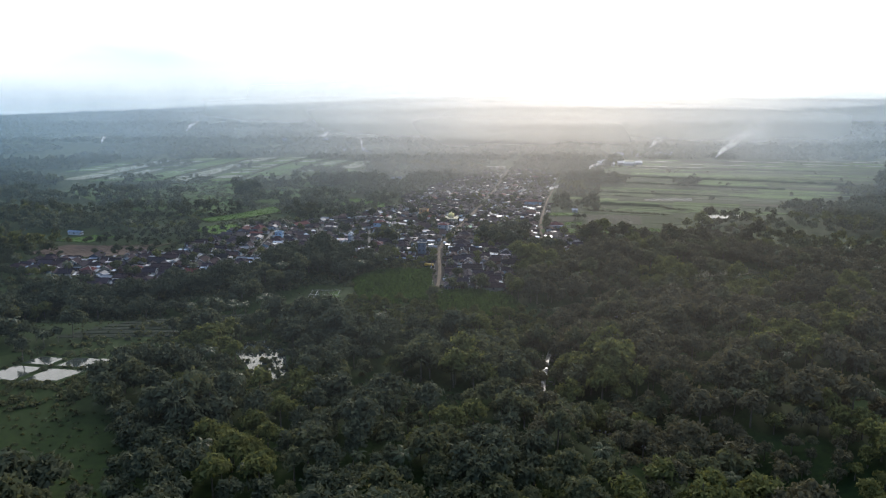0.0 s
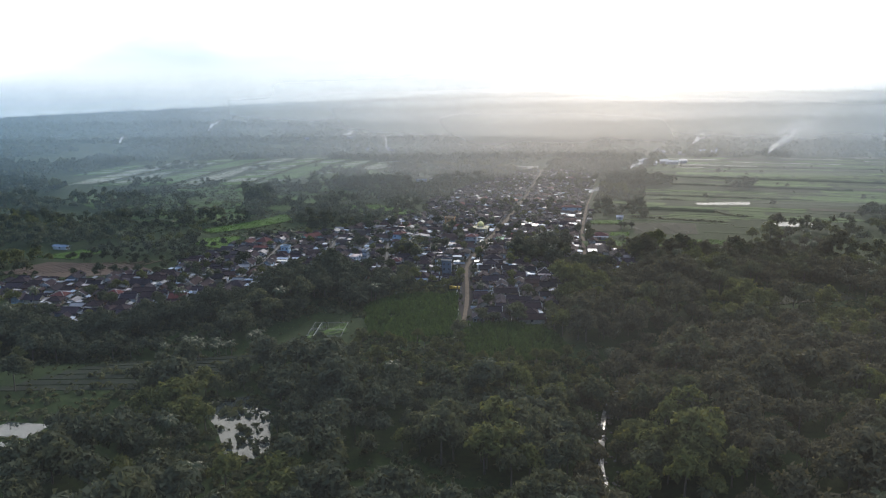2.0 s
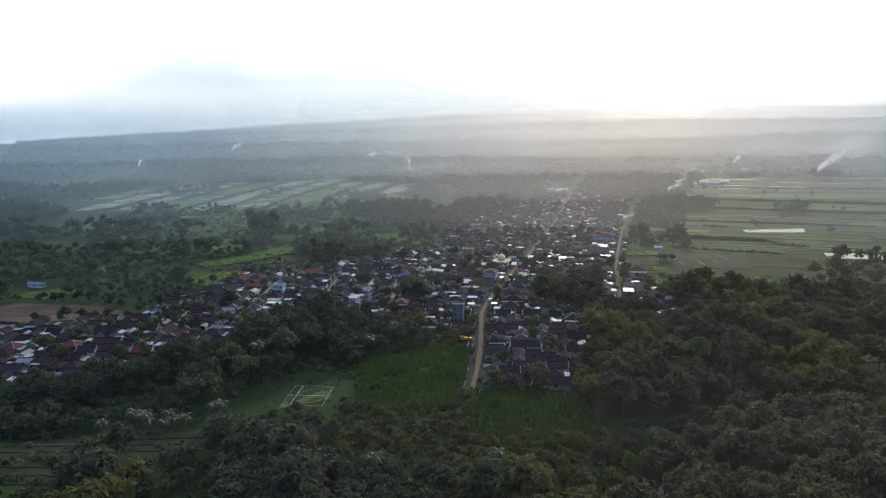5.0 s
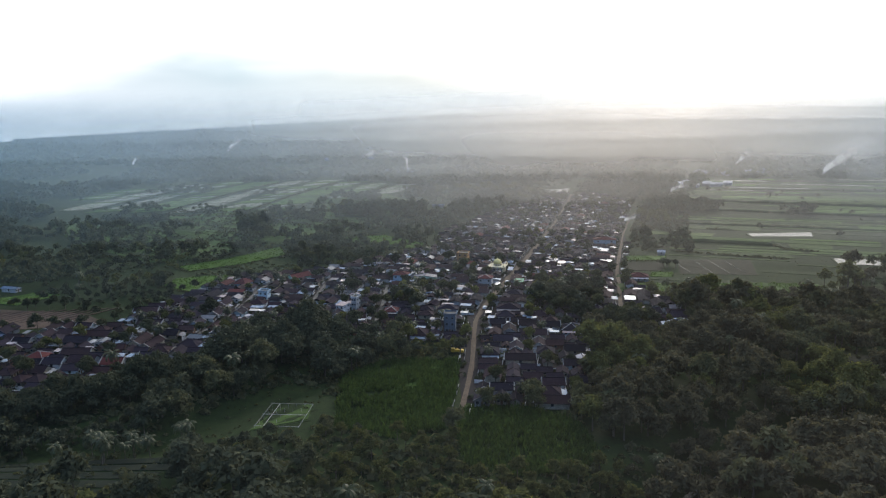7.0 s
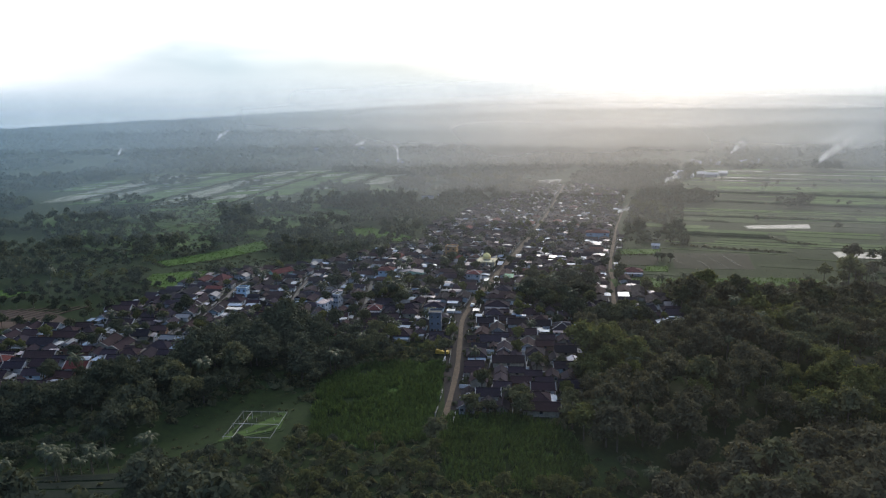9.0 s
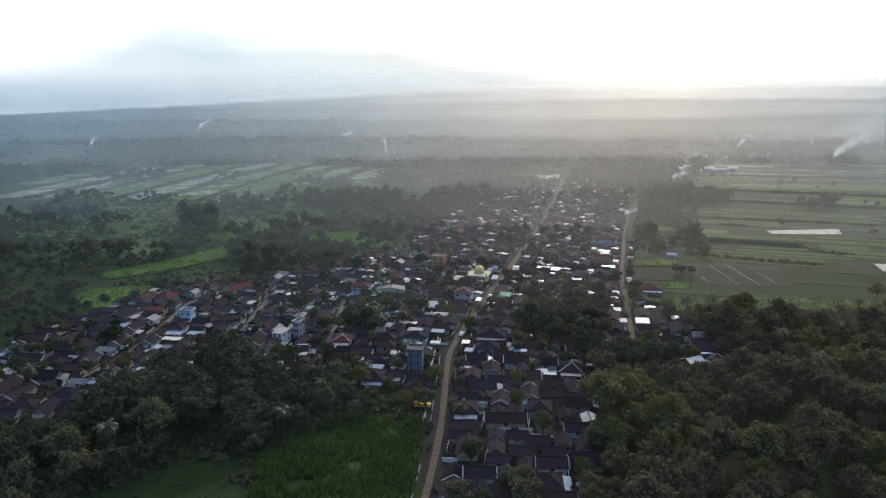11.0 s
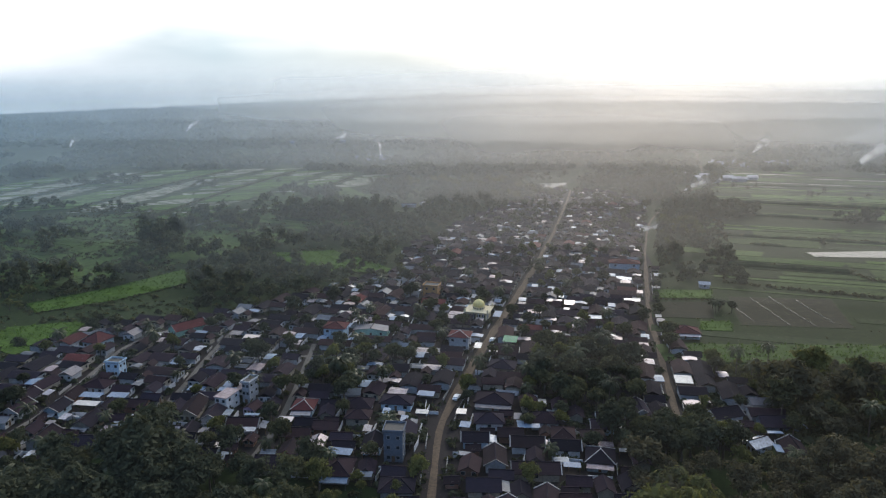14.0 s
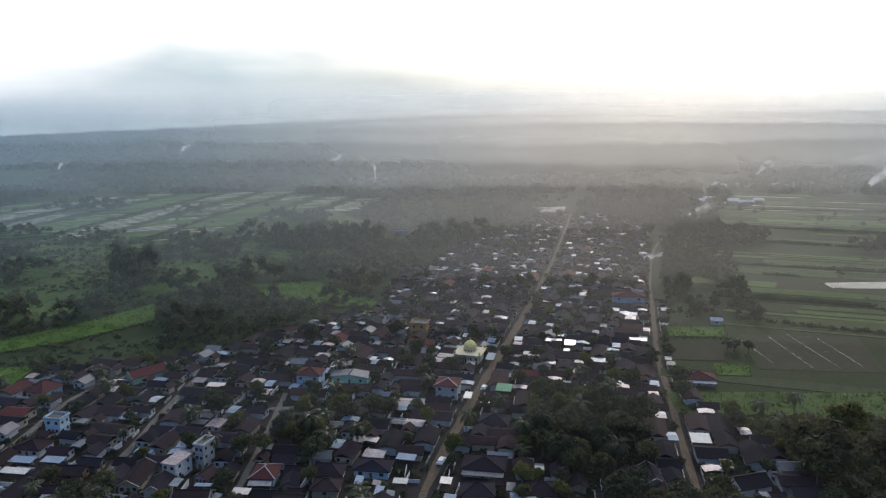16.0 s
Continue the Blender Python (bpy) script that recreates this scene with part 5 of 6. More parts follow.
def clear_here(x, y):
    if inside(VILLAGE, x, y) or on_road(x, y, 2.5):
        return True
    if y < 480 and off_line(RIVER, x, y) < (2.6 if y < 300 else 0.6):
        return True
    if inside(POND_SHORE, x, y) or inside(POOL_SHORE, x, y):
        return True
    return any(inside(p, x, y) for p in OPEN_LAND)


rng = random.Random(33)
woods = {"dark": [], "green": [], "light": [], "palm": []}
step = 6.8
for j in range(int((640 - 120) / step)):
    for i in range(int(760 / step)):
        x, y = -380 + (i + rng.uniform(0, 1)) * step, 120 + (j + rng.uniform(0, 1)) * step
        if abs(x) > 0.62 * y + 40 or clear_here(x, y) or (y > 480 and not -260 < x < 240):
            continue
        wild = noise.noise(Vector((x / 55, y / 55, 0.0)))
        if 84 < x < 215 and y > 588 or x > 118 and y > 588 and rng.random() < 0.7:
            continue
        if (wild < -0.36 and not 10 < x < 90 and (x > 90 or y < 320)) or rng.random() < 0.10:
            continue
        tone = 1.3 * noise.noise(Vector((x / 40, y / 40, 7.0))) + rng.uniform(-0.2, 0.2) - (0.15 if x < -50 and y > 300 else 0.0)
        light = -45 < x < 50 and 325 < y < 372
        kind = "palm" if rng.random() < (0.10 if -70 < x < 0 and y > 430 or x > 95 and y > 420 else 0.03) else "light" if (tone > 0.32 or light) else "green" if tone > -0.05 else "dark"
        low_growth = (-126 < x < -104 and y > 436) or (85 < x < 240 and 540 < y < 572) or (-30 < x < -4 and y > 438) or (-62 < x < 56 and 326 < y < 374) or (x < -112 and y > 368) or (-84 < x < -48 and 340 < y < 380)
        woods[kind].append((x, y, height(x, y), rng.uniform(0.62, 0.95) if kind == "palm" else (1.35 if -106 < x < -62 and 424 < y < 474 else 1.0) * rng.uniform(0.62, 1.3) * (1 + 0.55 * noise.noise(Vector((x / 32, y / 32, 9.0)))) * (0.52 if low_growth else 1.0), rng.uniform(0, 6.28)))
# a tall dark belt of trees above the gully
for (x0, y0), (x1, y1) in zip(BELT, BELT[1:]):
    n = int(math.hypot(x1 - x0, y1 - y0) / 3.4)
    for k in range(n):
        for across in (0.0, 5.5):
            x, y = x0 + (x1 - x0) * k / n + rng.gauss(0, 1.2) - 0.6 * across, y0 + (y1 - y0) * k / n + rng.gauss(0, 1.2) + across
            woods["dark"].append((x, y, height(x, y), rng.uniform(0.8, 1.25), rng.uniform(0, 6.28)))
for _ in range(16):
    x, y = -104 + rng.gauss(0, 11), 360 + rng.gauss(0, 7)
    woods["palm"].append((x, y, height(x, y), rng.uniform(0.55, 0.8), rng.uniform(0, 6.28)))
for first_y, last_y, shapes in ((-900, 158, THIN), (158, 330, CLOSE), (330, 372, NEAR), (372, 500, FINE), (500, 900, NEAR)):
    for spots, leaf, label in (([w for w in woods["dark"] if w[0] < 30] + [w for w in woods["green"] if w[0] < -20 and int(w[4] * 5) % 3], LEAF_DARK, "dense dark green woodland crowns"), ([w for w in woods["dark"] if w[0] >= 30] + [w for w in woods["green"] if w[0] > 50 and int(w[4] * 5) % 3], LEAF_DRY, "dense dry brownish green woodland crowns"),
                               ([w for w in woods["green"] if -20 <= w[0] <= 50 or not int(w[4] * 5) % 3], LEAF, "dense green woodland crowns"), (woods["light"], LEAF_LIGHT, "light green woodland crowns")):
        scatter("woodland", [w for w in spots if first_y <= w[1] < last_y], shapes, leaf, label)
scatter("palm_grove", woods["palm"], NEAR_PALM, FROND, "coconut palm crowns rising from the woodland", "palms")
trunks = [limb([(0, 0, -1), (0.1, 0, 5), (0.1, 0.1, 9)], [0.3, 0.22, 0.1], 4)]
scatter("woodland_trunks", woods["palm"] + woods["light"] + woods["green"][::2] + woods["dark"][::2], trunks, BARK, "brown trunks standing below the woodland crowns", "trunks")

mid, behind = {"dark": [], "green": [], "light": []}, {"dark": [], "green": []}
# the same woods around and behind the start of the flight
for j in range(48):
    for i in range(64):
        x, y = -272 + (i + rng.uniform(0, 1)) * 8.5, -110 + (j + rng.uniform(0, 1)) * 8.5
        if (y > 120 and abs(x) < 0.62 * y + 40) or clear_here(x, y) or rng.random() < 0.12:
            continue
        behind["green" if rng.random() < 0.5 else "dark"].append((x, y, height(x, y), rng.uniform(0.7, 1.35), rng.uniform(0, 6.28)))
scatter("woodland", behind["dark"], THIN, LEAF_DARK, "dense dark green woodland under the flight")
scatter("woodland", behind["green"], THIN, LEAF, "dense green woodland under the flight")
step = 7.4
for j in range(int((1130 - 480) / step)):
    for i in range(int(1500 / step)):
        x, y = -750 + (i + rng.uniform(0, 1)) * step, 480 + (j + rng.uniform(0, 1)) * step
        if abs(x) > 0.64 * y + 30 or clear_here(x, y) or (y < 640 and -260 < x < 240):
            continue
        wild = noise.noise(Vector((x / 90, y / 60, 3.0)))
        if inside(WEST_FIELDS, x, y) and noise.noise(Vector((x / 45, y / 30, 11.0))) < -0.08:
            continue
        if 84 < x < 215 and 585 < y < 735 or 120 < x < 330 and 590 < y < 705 and rng.random() < 0.65:
            continue
        if 92 < x < 145 and 690 < y < 800 and rng.random() < 0.65:
            continue
        near_village = -200 < x < 130 and y < 1000
        if x < -45 and y > 690 and noise.noise(Vector((x / 38, y / 26, 11.0))) < -0.1:
            continue
        if wild < (-0.35 if near_village else -0.12) or rng.random() < 0.15:
            continue
        tone = noise.noise(Vector((x / 60, y / 60, 7.0))) + rng.uniform(-0.25, 0.25)
        mid["light" if tone > 0.4 else "green" if tone > 0.0 else "dark"].append((x, y, 0.0, rng.uniform(0.6, 1.1) * (0.62 if 85 < x < 220 and 525 < y < 575 else 1.0), rng.uniform(0, 6.28)))
# a clump of tall trees in the western fields
for _ in range(26):
    mid["dark"].append((-208 + rng.gauss(0, 8), 762 + rng.gauss(0, 9), 0.0, rng.uniform(1.0, 1.7), rng.uniform(0, 6.28)))
# lone trees on the field edges
for _ in range(420):
    x, y = rng.uniform(-520, 700), rng.uniform(690, 1220)
    if (inside(PADDY_LEFT, x, y) or inside(FIELDS_RIGHT, x, y) and y > 740) and noise.noise(Vector((x / 60, y / 25, 1.0))) > 0.15:
        mid["dark"].append((x, y, 0.0, rng.uniform(0.35, 0.7), rng.uniform(0, 6.28)))
# the dark wood east of the side road, clumps and rows on the banks
for _ in range(900):
    x, y = rng.uniform(150, 236), rng.uniform(872, 985)
    if inside(EAST_WOOD, x, y) and not on_road(x, y, 3) and rng.random() < 0.45:
        mid["dark" if rng.random() < 0.7 else "green"].append((x, y, 0.0, rng.uniform(0.4, 0.95), rng.uniform(0, 6.28)))
for cx, cy, n, wide, size in ((293, 867, 22, 9, 1.0), (458, 1184, 20, 14, 1.2), (151, 743, 10, 4, 0.7), (139, 703, 8, 4, 0.7), (-372, 894, 34, 16, 0.8), (-402, 1050, 40, 24, 0.9), (-285, 1030, 12, 9, 0.8), (-300, 895, 16, 9, 0.7), (-120, 871, 60, 20, 1.1)):
    for _ in range(n):
        mid["dark"].append((cx + rng.gauss(0, wide), cy + rng.gauss(0, 0.6 * wide), 0.0, size * rng.uniform(0.6, 1.1), rng.uniform(0, 6.28)))
for x, y in ((230, 1041), (241, 1051), (251, 1033), (262, 1025), (272, 1030), (306, 988), (326, 1005), (364, 999)):
    mid["green"].append((x, y, 0.0, rng.uniform(0.6, 0.85), rng.uniform(0, 6.28)))
# overgrown margin between the side road and the fields
for _ in range(520):
    y = rng.uniform(676, 872)
    x = 104 + 0.215 * (y - 690) + 46 * rng.random() ** 1.5
    if not on_road(x, y, 2.5) and not any(inside(p, x, y) for p in GREENS) and not any(abs(p[0] - x) < 9 and abs(p[1] - y) < 9 for p in PLACED) and noise.noise(Vector((x / 16, y / 14, 5.0))) > -0.02:
        mid["dark" if rng.random() < 0.6 else "green"].append((x, y, 0.0, rng.uniform(0.28, 0.62), rng.uniform(0, 6.28)))
# trees between the farther houses
for _ in range(2000):
    x, y = rng.uniform(-60, 150), 700 + 340 * rng.random() ** 0.7
    if inside(VILLAGE, x, y) and not on_road(x, y, 2) and not any(abs(p[0] - x) < 12 and abs(p[1] - y) < 12 and clash((x, y, 0.8, 0.8, 0), p) for p in PLACED):
        mid["green" if rng.random() < 0.5 else "dark"].append((x, y, 0.0, rng.uniform(0.4, 0.75), rng.uniform(0, 6.28)))
# dark belts take the leaf already lightened for haze
scatter("woodland", mid["dark"], MID, LEAF_HAZED, "dark green tree belts beyond the village")
scatter("woodland", mid["green"], MID, LEAF, "green tree belts beyond the village")
scatter("woodland", mid["light"], MID, LEAF_LIGHT, "light green tree belts beyond the village")

far = []
for _ in range(7600):
    y = 1100 + 2600 * rng.random() ** 1.4
    x = rng.uniform(-0.66, 0.66) * y
    if inside(FIELDS_RIGHT, x, y) or inside(PADDY_LEFT, x, y) or on_road(x, y, 6):
        continue
    if noise.noise(Vector((x / 190, y / 170, 5.0))) < (-0.2 if y < 1500 else -0.45):
        continue
    far.append((x, y, height(x, y) - 1, rng.uniform(0.7, 1.3), rng.uniform(0, 6.28)))
for cx, cy, n in ((-150, 1330, 14), (330, 1290, 12), (390, 1310, 10), (250, 1140, 10), (-300, 1640, 8)):
    bm = bmesh.new()
    for _ in range(n):
        x, y = cx + rng.gauss(0, 26), cy + rng.gauss(0, 14)
        w, l = rng.uniform(4, 9), rng.uniform(3, 5)
        box(bm, x - w, x + w, y - l, y + l, -1, 3.4)
        slab(bm, [(x - w - 1, y - l - 1, 3.4), (x + w + 1, y - l - 1, 3.4), (x + w + 1, y, 5.6), (x - w - 1, y, 5.6)], 0.2)
    solid("distant_houses", bm, ZINC, "pale roofs of a hamlet in the far haze", "houses", kind="stuff")
scatter("far_woods", far, FAR, LEAF_HAZED, "distant dark woods fading into haze")

# undergrowth and yard shrubs
SHRUB = [leaf_cloud(80 + k, [(0, 0, 0.5, 1.3), (1.1, 0.4, 0.3, 0.9), (-0.8, -0.7, 0.4, 1.0)], 13, 1.35) for k in range(3)]
shrubs, gardens = [], []
for _ in range(9000):
    y = 175 + 330 * rng.random()
    x = rng.uniform(-0.62, 0.62) * y
    if not clear_here(x, y) and noise.noise(Vector((x / 55, y / 55, 0.0))) < -0.25 or (y > 360 and x > 90 and rng.random() < 0.3 and not clear_here(x, y)):
        shrubs.append((x, y, height(x, y), rng.uniform(0.5, 1.3), rng.uniform(0, 6.28)))
for _ in range(26000):
    x, y = rng.uniform(-268, 150), rng.uniform(392, 900)
    if len(gardens) < 4200 and inside(VILLAGE, x, y) and not on_road(x, y, 0.8) and not any(abs(p[0] - x) < 14 and abs(p[1] - y) < 14 and clash((x, y, 0.5, 0.5, 0), p) for p in PLACED):
        gardens.append((x, y, height(x, y), rng.uniform(0.5, 1.25), rng.uniform(0, 6.28)))
for _ in range(260):
    x, y = rng.uniform(-160, -92), rng.uniform(182, 240)
    shrubs.append((x, y, height(x, y), rng.uniform(0.25, 0.6), rng.uniform(0, 6.28)))
for _ in range(2600):
    x, y = rng.uniform(86, 240), rng.uniform(478, 571)
    if not clear_here(x, y):
        shrubs.append((x, y, height(x, y), rng.uniform(0.6, 1.7), rng.uniform(0, 6.28)))
for _ in range(3400):
    x, y = rng.uniform(-230, 40), rng.uniform(318, 470)
    if not clear_here(x, y) or (-152 < x < -60 and 326 < y < 374 and rng.random() < 0.25):
        shrubs.append((x, y, height(x, y), rng.uniform(0.6, 1.5), rng.uniform(0, 6.28)))
for _ in range(1500):
    x, y = rng.uniform(-195, -45), rng.uniform(232, 296)
    if (inside(POND_SHORE, x, y) or inside(POOL_SHORE, x, y)) and not any(inside(p, x, y) for p in PONDS):
        shrubs.append((x, y, height(x, y), rng.uniform(0.4, 1.1), rng.uniform(0, 6.28)))
for _ in range(1100):
    x, y = rng.uniform(84, 204), rng.uniform(429, 508)
    if any(inside(p, x, y) for p in CLEARINGS):
        shrubs.append((x, y, height(x, y) + 0.2, rng.uniform(0.15, 0.6), rng.uniform(0, 6.28)))
for _ in range(5200):
    x, y = rng.uniform(-340, -50), rng.uniform(590, 900)
    if abs(x) < 0.62 * y and not any(inside(p, x, y) for p in GREENS) and not inside(VILLAGE, x, y) and noise.noise(Vector((x / 26, y / 20, 2.0))) > -0.15:
        shrubs.append((x, y, 0.05, rng.uniform(0.3, 1.1), rng.uniform(0, 6.28)))
for _ in range(420):
    x, y = rng.uniform(84, 250), rng.uniform(592, 740)
    if not on_road(x, y, 2) and not any(inside(p, x, y) for p in GREENS + [NURSERY, MEADOW]) and noise.noise(Vector((x / 30, y / 8, 2.0))) > 0.05:
        shrubs.append((x, y, 0.1, rng.uniform(0.12, 0.35), rng.uniform(0, 6.28)))
for _ in range(900):
    x, y = rng.uniform(-205, -54), rng.uniform(316, 430)
    if inside(GULLY_STRIP, x, y) and noise.noise(Vector((x / 12, y / 9, 2.0))) > -0.2:
        shrubs.append((x, y, height(x, y), rng.uniform(0.15, 0.6), rng.uniform(0, 6.28)))
# hedges along the field banks and the western dykes
HEDGES = [[(140, 735), (184, 724), (216, 712), (219, 698), (240, 690)], [(157, 825), (203, 814), (239, 808), (300, 790)], [(187, 789), (206, 784)], [(227, 902), (252, 893), (281, 883)], [(203, 982), (260, 971), (307, 946), (342, 940), (430, 915)], [(137, 690), (182, 672), (210, 664)],
          [(-234, 876), (-202, 885)], [(-218, 950), (-192, 952)]] + [[(dyke_x(k, y), y) for y in range(860, 1200, 40) if inside(PADDY_LEFT, dyke_x(k, y), y)] for k in (2, 4, 6, 8)]
for line in HEDGES:
    for (x0, y0), (x1, y1) in zip(line, line[1:]):
        n = int(math.hypot(x1 - x0, y1 - y0) / 1.1)
        for k in range(n):
            if noise.noise(Vector((x0 + k * 0.08, y0, 6.0))) > -0.3:
                shrubs.append((x0 + (x1 - x0) * k / n + rng.gauss(0, 0.8), y0 + (y1 - y0) * k / n + rng.gauss(0, 0.8), 0.0, rng.uniform(0.35, 1.1), rng.uniform(0, 6.28)))
# overgrown edges of the bright green fields
for edge_line in ([(-216, 624), (-200, 611), (-173, 633), (-150, 668), (-164, 698)], [(-128, 742), (-110, 715), (-76, 695), (-40, 697)], [(-201, 571), (-177, 557), (-163, 567)], [(97, 655), (124, 655)]):
    for (x0, y0), (x1, y1) in zip(edge_line, edge_line[1:]):
        n = int(math.hypot(x1 - x0, y1 - y0) / 0.9)
        for k in range(n):
            shrubs.append((x0 + (x1 - x0) * k / n + rng.gauss(0, 0.9), y0 + (y1 - y0) * k / n + rng.gauss(0, 0.9), 0.0, rng.uniform(0.25, 0.6), rng.uniform(0, 6.28)))
for row in range(26):
    for k in range(24):
        x, y = 124 + 2.2 * row + rng.uniform(-0.3, 0.3), 616 + 1.9 * k + rng.uniform(-0.3, 0.3)
        if inside(NURSERY, x, y) and rng.random() < 0.4:
            shrubs.append((x, y, 0.1, rng.uniform(0.10, 0.22), rng.uniform(0, 6.28)))
for _ in range(36):
    x, y = rng.uniform(79, 200), rng.uniform(570, 592)
    if inside(MEADOW, x, y) and not on_road(x, y, 1.5):
        shrubs.append((x, y, 0.2, rng.uniform(0.2, 0.5), rng.uniform(0, 6.28)))
for _ in range(150):
    x, y = rng.uniform(-97, -60), rng.uniform(266, 314)
    shrubs.append((x, y, height(x, y) + 0.3, rng.uniform(0.3, 1.3), rng.uniform(0, 6.28)))
scatter("undergrowth", shrubs, SHRUB, LEAF, "low green scrub and grass tussocks", "scrub")
scatter("yard_shrubs", gardens, SHRUB, LEAF_DARK, "dark green shrubs filling the yards between houses", "shrubs")

# tall cane crop
tuft_v, tuft_f = [], []
r = random.Random(3)
for k in range(7):
    a, h = r.uniform(0, 6.28), r.uniform(1.6, 2.6)
    o, s = Vector((math.cos(a), math.sin(a), 0)), Vector((-math.sin(a), math.cos(a), 0))
    base = Vector((r.uniform(-0.5, 0.5), r.uniform(-0.5, 0.5), 0))
    tuft_v += [tuple(base - s * 0.16), tuple(base + s * 0.16), tuple(base + o * 0.7 + s * 0.22 + Vector((0, 0, h))), tuple(base + o * 0.9 - s * 0.1 + Vector((0, 0, h)))]
    tuft_f.append(tuple(range(4 * k, 4 * k + 4)))
TUFT = (np.array(tuft_v), np.array(tuft_f))
tufts = []
for poly in CANES:
    bx, by = [p[0] for p in poly], [p[1] for p in poly]
    yy = min(by)
    while yy < max(by):
        xx = min(bx)
        while xx < max(bx):
            x, y = xx + rng.uniform(-0.4, 0.4), yy + rng.uniform(-0.3, 0.3)
            if inside(poly, x, y) and noise.noise(Vector((x / 7, y / 7, 2.0))) > -0.38:
                tufts.append((x, y, height(x, y) + 0.05, rng.uniform(0.6, 1.15) * (1 + 0.25 * noise.noise(Vector((x / 12, y / 12, 0)))), rng.uniform(0, 6.28)))
            xx += 1.25
        yy += 1.3
    field(poly, RICE_DULL, "cane_field", "green field of tall cane crop", level=0.2)
# tussocky crop of the bright fields and the meadow
grassy = []
for poly in GREENS + [MEADOW]:
    bx, by = [p[0] for p in poly], [p[1] for p in poly]
    for _ in range(int((max(bx) - min(bx)) * (max(by) - min(by)) / 1.6)):
        x, y = rng.uniform(min(bx), max(bx)), rng.uniform(min(by), max(by))
        if inside(poly, x, y) and not on_road(x, y, 1.5) and noise.noise(Vector((x / 5, y / 5, 8.0))) > -0.2:
            grassy.append((x, y, 0.2, rng.uniform(0.25, 0.5) * (1 + 0.5 * noise.noise(Vector((x / 9, y / 9, 3.0)))), rng.uniform(0, 6.28)))
scatter("field_grass", grassy, [(TUFT[0][:16], TUFT[1][:4])], GRASS_BLADE, "bright green tussocky grass covering the fields", "grass")
scatter("cane_crop", tufts, [TUFT], CANE, "tall bright green cane leaves in rows", "crop")


# ---- small things ----
def car(paint, label, long=4.4, truck=False):
    top = thing("truck" if truck else "car", label, "truck" if truck else "car", "vehicles")
    bm = bmesh.new()
    if truck:
        box(bm, -0.95, 0.95, -long / 2, long / 2 - 1.7, 0.75, 1.75)
        box(bm, -0.92, 0.92, long / 2 - 1.6, long / 2, 0.5, 2.1)
    else:
        slab(bm, [(-0.85, -long / 2, 0.95), (0.85, -long / 2, 0.95), (0.85, long / 2, 0.85), (-0.85, long / 2, 0.85)], 0.55)
        a = [(-0.72, -long * 0.38, 1.45), (0.72, -long * 0.38, 1.45), (0.72, long * 0.12, 1.48), (-0.72, long * 0.12, 1.48)]
        slab(bm, a, 0.45)
    body = part("body", bm, paint, top)
    part("windscreen", slab(bmesh.new(), [(-0.7, long / 2 - 1.66 if truck else long * 0.13, 1.9 if truck else 1.44), (0.7, long / 2 - 1.66 if truck else long * 0.13, 1.9 if truck else 1.44), (0.78, long / 2 + 0.03 if truck else long * 0.27, 1.4 if truck else 0.98), (-0.78, long / 2 + 0.03 if truck else long * 0.27, 1.4 if truck else 0.98)], 0.05), GLASS, top)
    for x in (-0.8, 0.8):
        for y in (-long * 0.31, long * 0.31):
            bm = turned(bmesh.new(), [(0.33, -0.11), (0.36, -0.08), (0.36, 0.08), (0.33, 0.11)], 14)
            bmesh.ops.rotate(bm, verts=bm.verts, matrix=Matrix.Rotation(math.pi / 2, 3, "Y"))
            bmesh.ops.translate(bm, verts=bm.verts, vec=(x, y, 0.36))
            part("wheel", bm, RUBBER, top)
    return top


car(PAINT_YELLOW, "yellow truck parked by the cane field", 5.6, True).matrix_basis = pose(-9.0, 458.0, 0.22, 0, 0, 80)
car(PAINT_WHITE, "white car on the main road").matrix_basis = pose(1.2, 530.0, 0.24, 0, 0, -14)
car(PAINT_WHITE, "white van parked by the main road").matrix_basis = pose(13.2, 588.0, 0.24, 0, 0, -14)


def roadside_wall(x0, y0, x1, y1):
    bm = bmesh.new()
    d = Vector((x1 - x0, y1 - y0, 0))
    n = Vector((-d.y, d.x, 0)).normalized() * 0.1
    a, b = Vector((x0, y0, 0.95)), Vector((x1, y1, 0.95))
    slab(bm, [a - n, b - n, b + n, a + n], 1.2)
    for k in range(int(d.length / 3) + 1):
        p = a + d.normalized() * 3 * k
        box(bm, p.x - 0.16, p.x + 0.16, p.y - 0.16, p.y + 0.16, -0.2, 1.15)
    return solid("garden_wall", bm, CAP, "low pale plastered wall along the road", "wall", "roadside walls")


rng = random.Random(77)
for line, width in ((MAIN_ROAD, 5.8), (SIDE_ROAD[:7], 4.4), (ALLEY_A, 3.0), (ALLEY_B, 3.0)):
    for (x0, y0), (x1, y1) in zip(line, line[1:]):
        length = math.hypot(x1 - x0, y1 - y0)
        ux, uy = (x1 - x0) / length, (y1 - y0) / length
        for s in (-1, 1):
            at = rng.uniform(0, 8)
            while at < length - 6 and y0 + at < 760:
                run = rng.uniform(5, 11)
                end = min(length - 0.5, at + run)
                off = s * (width / 2 + 0.45)
                if rng.random() < 0.6:
                    roadside_wall(x0 + ux * at + uy * off, y0 + uy * at - ux * off, x0 + ux * end + uy * off, y0 + uy * end - ux * off)
                at = end + rng.uniform(3, 14)

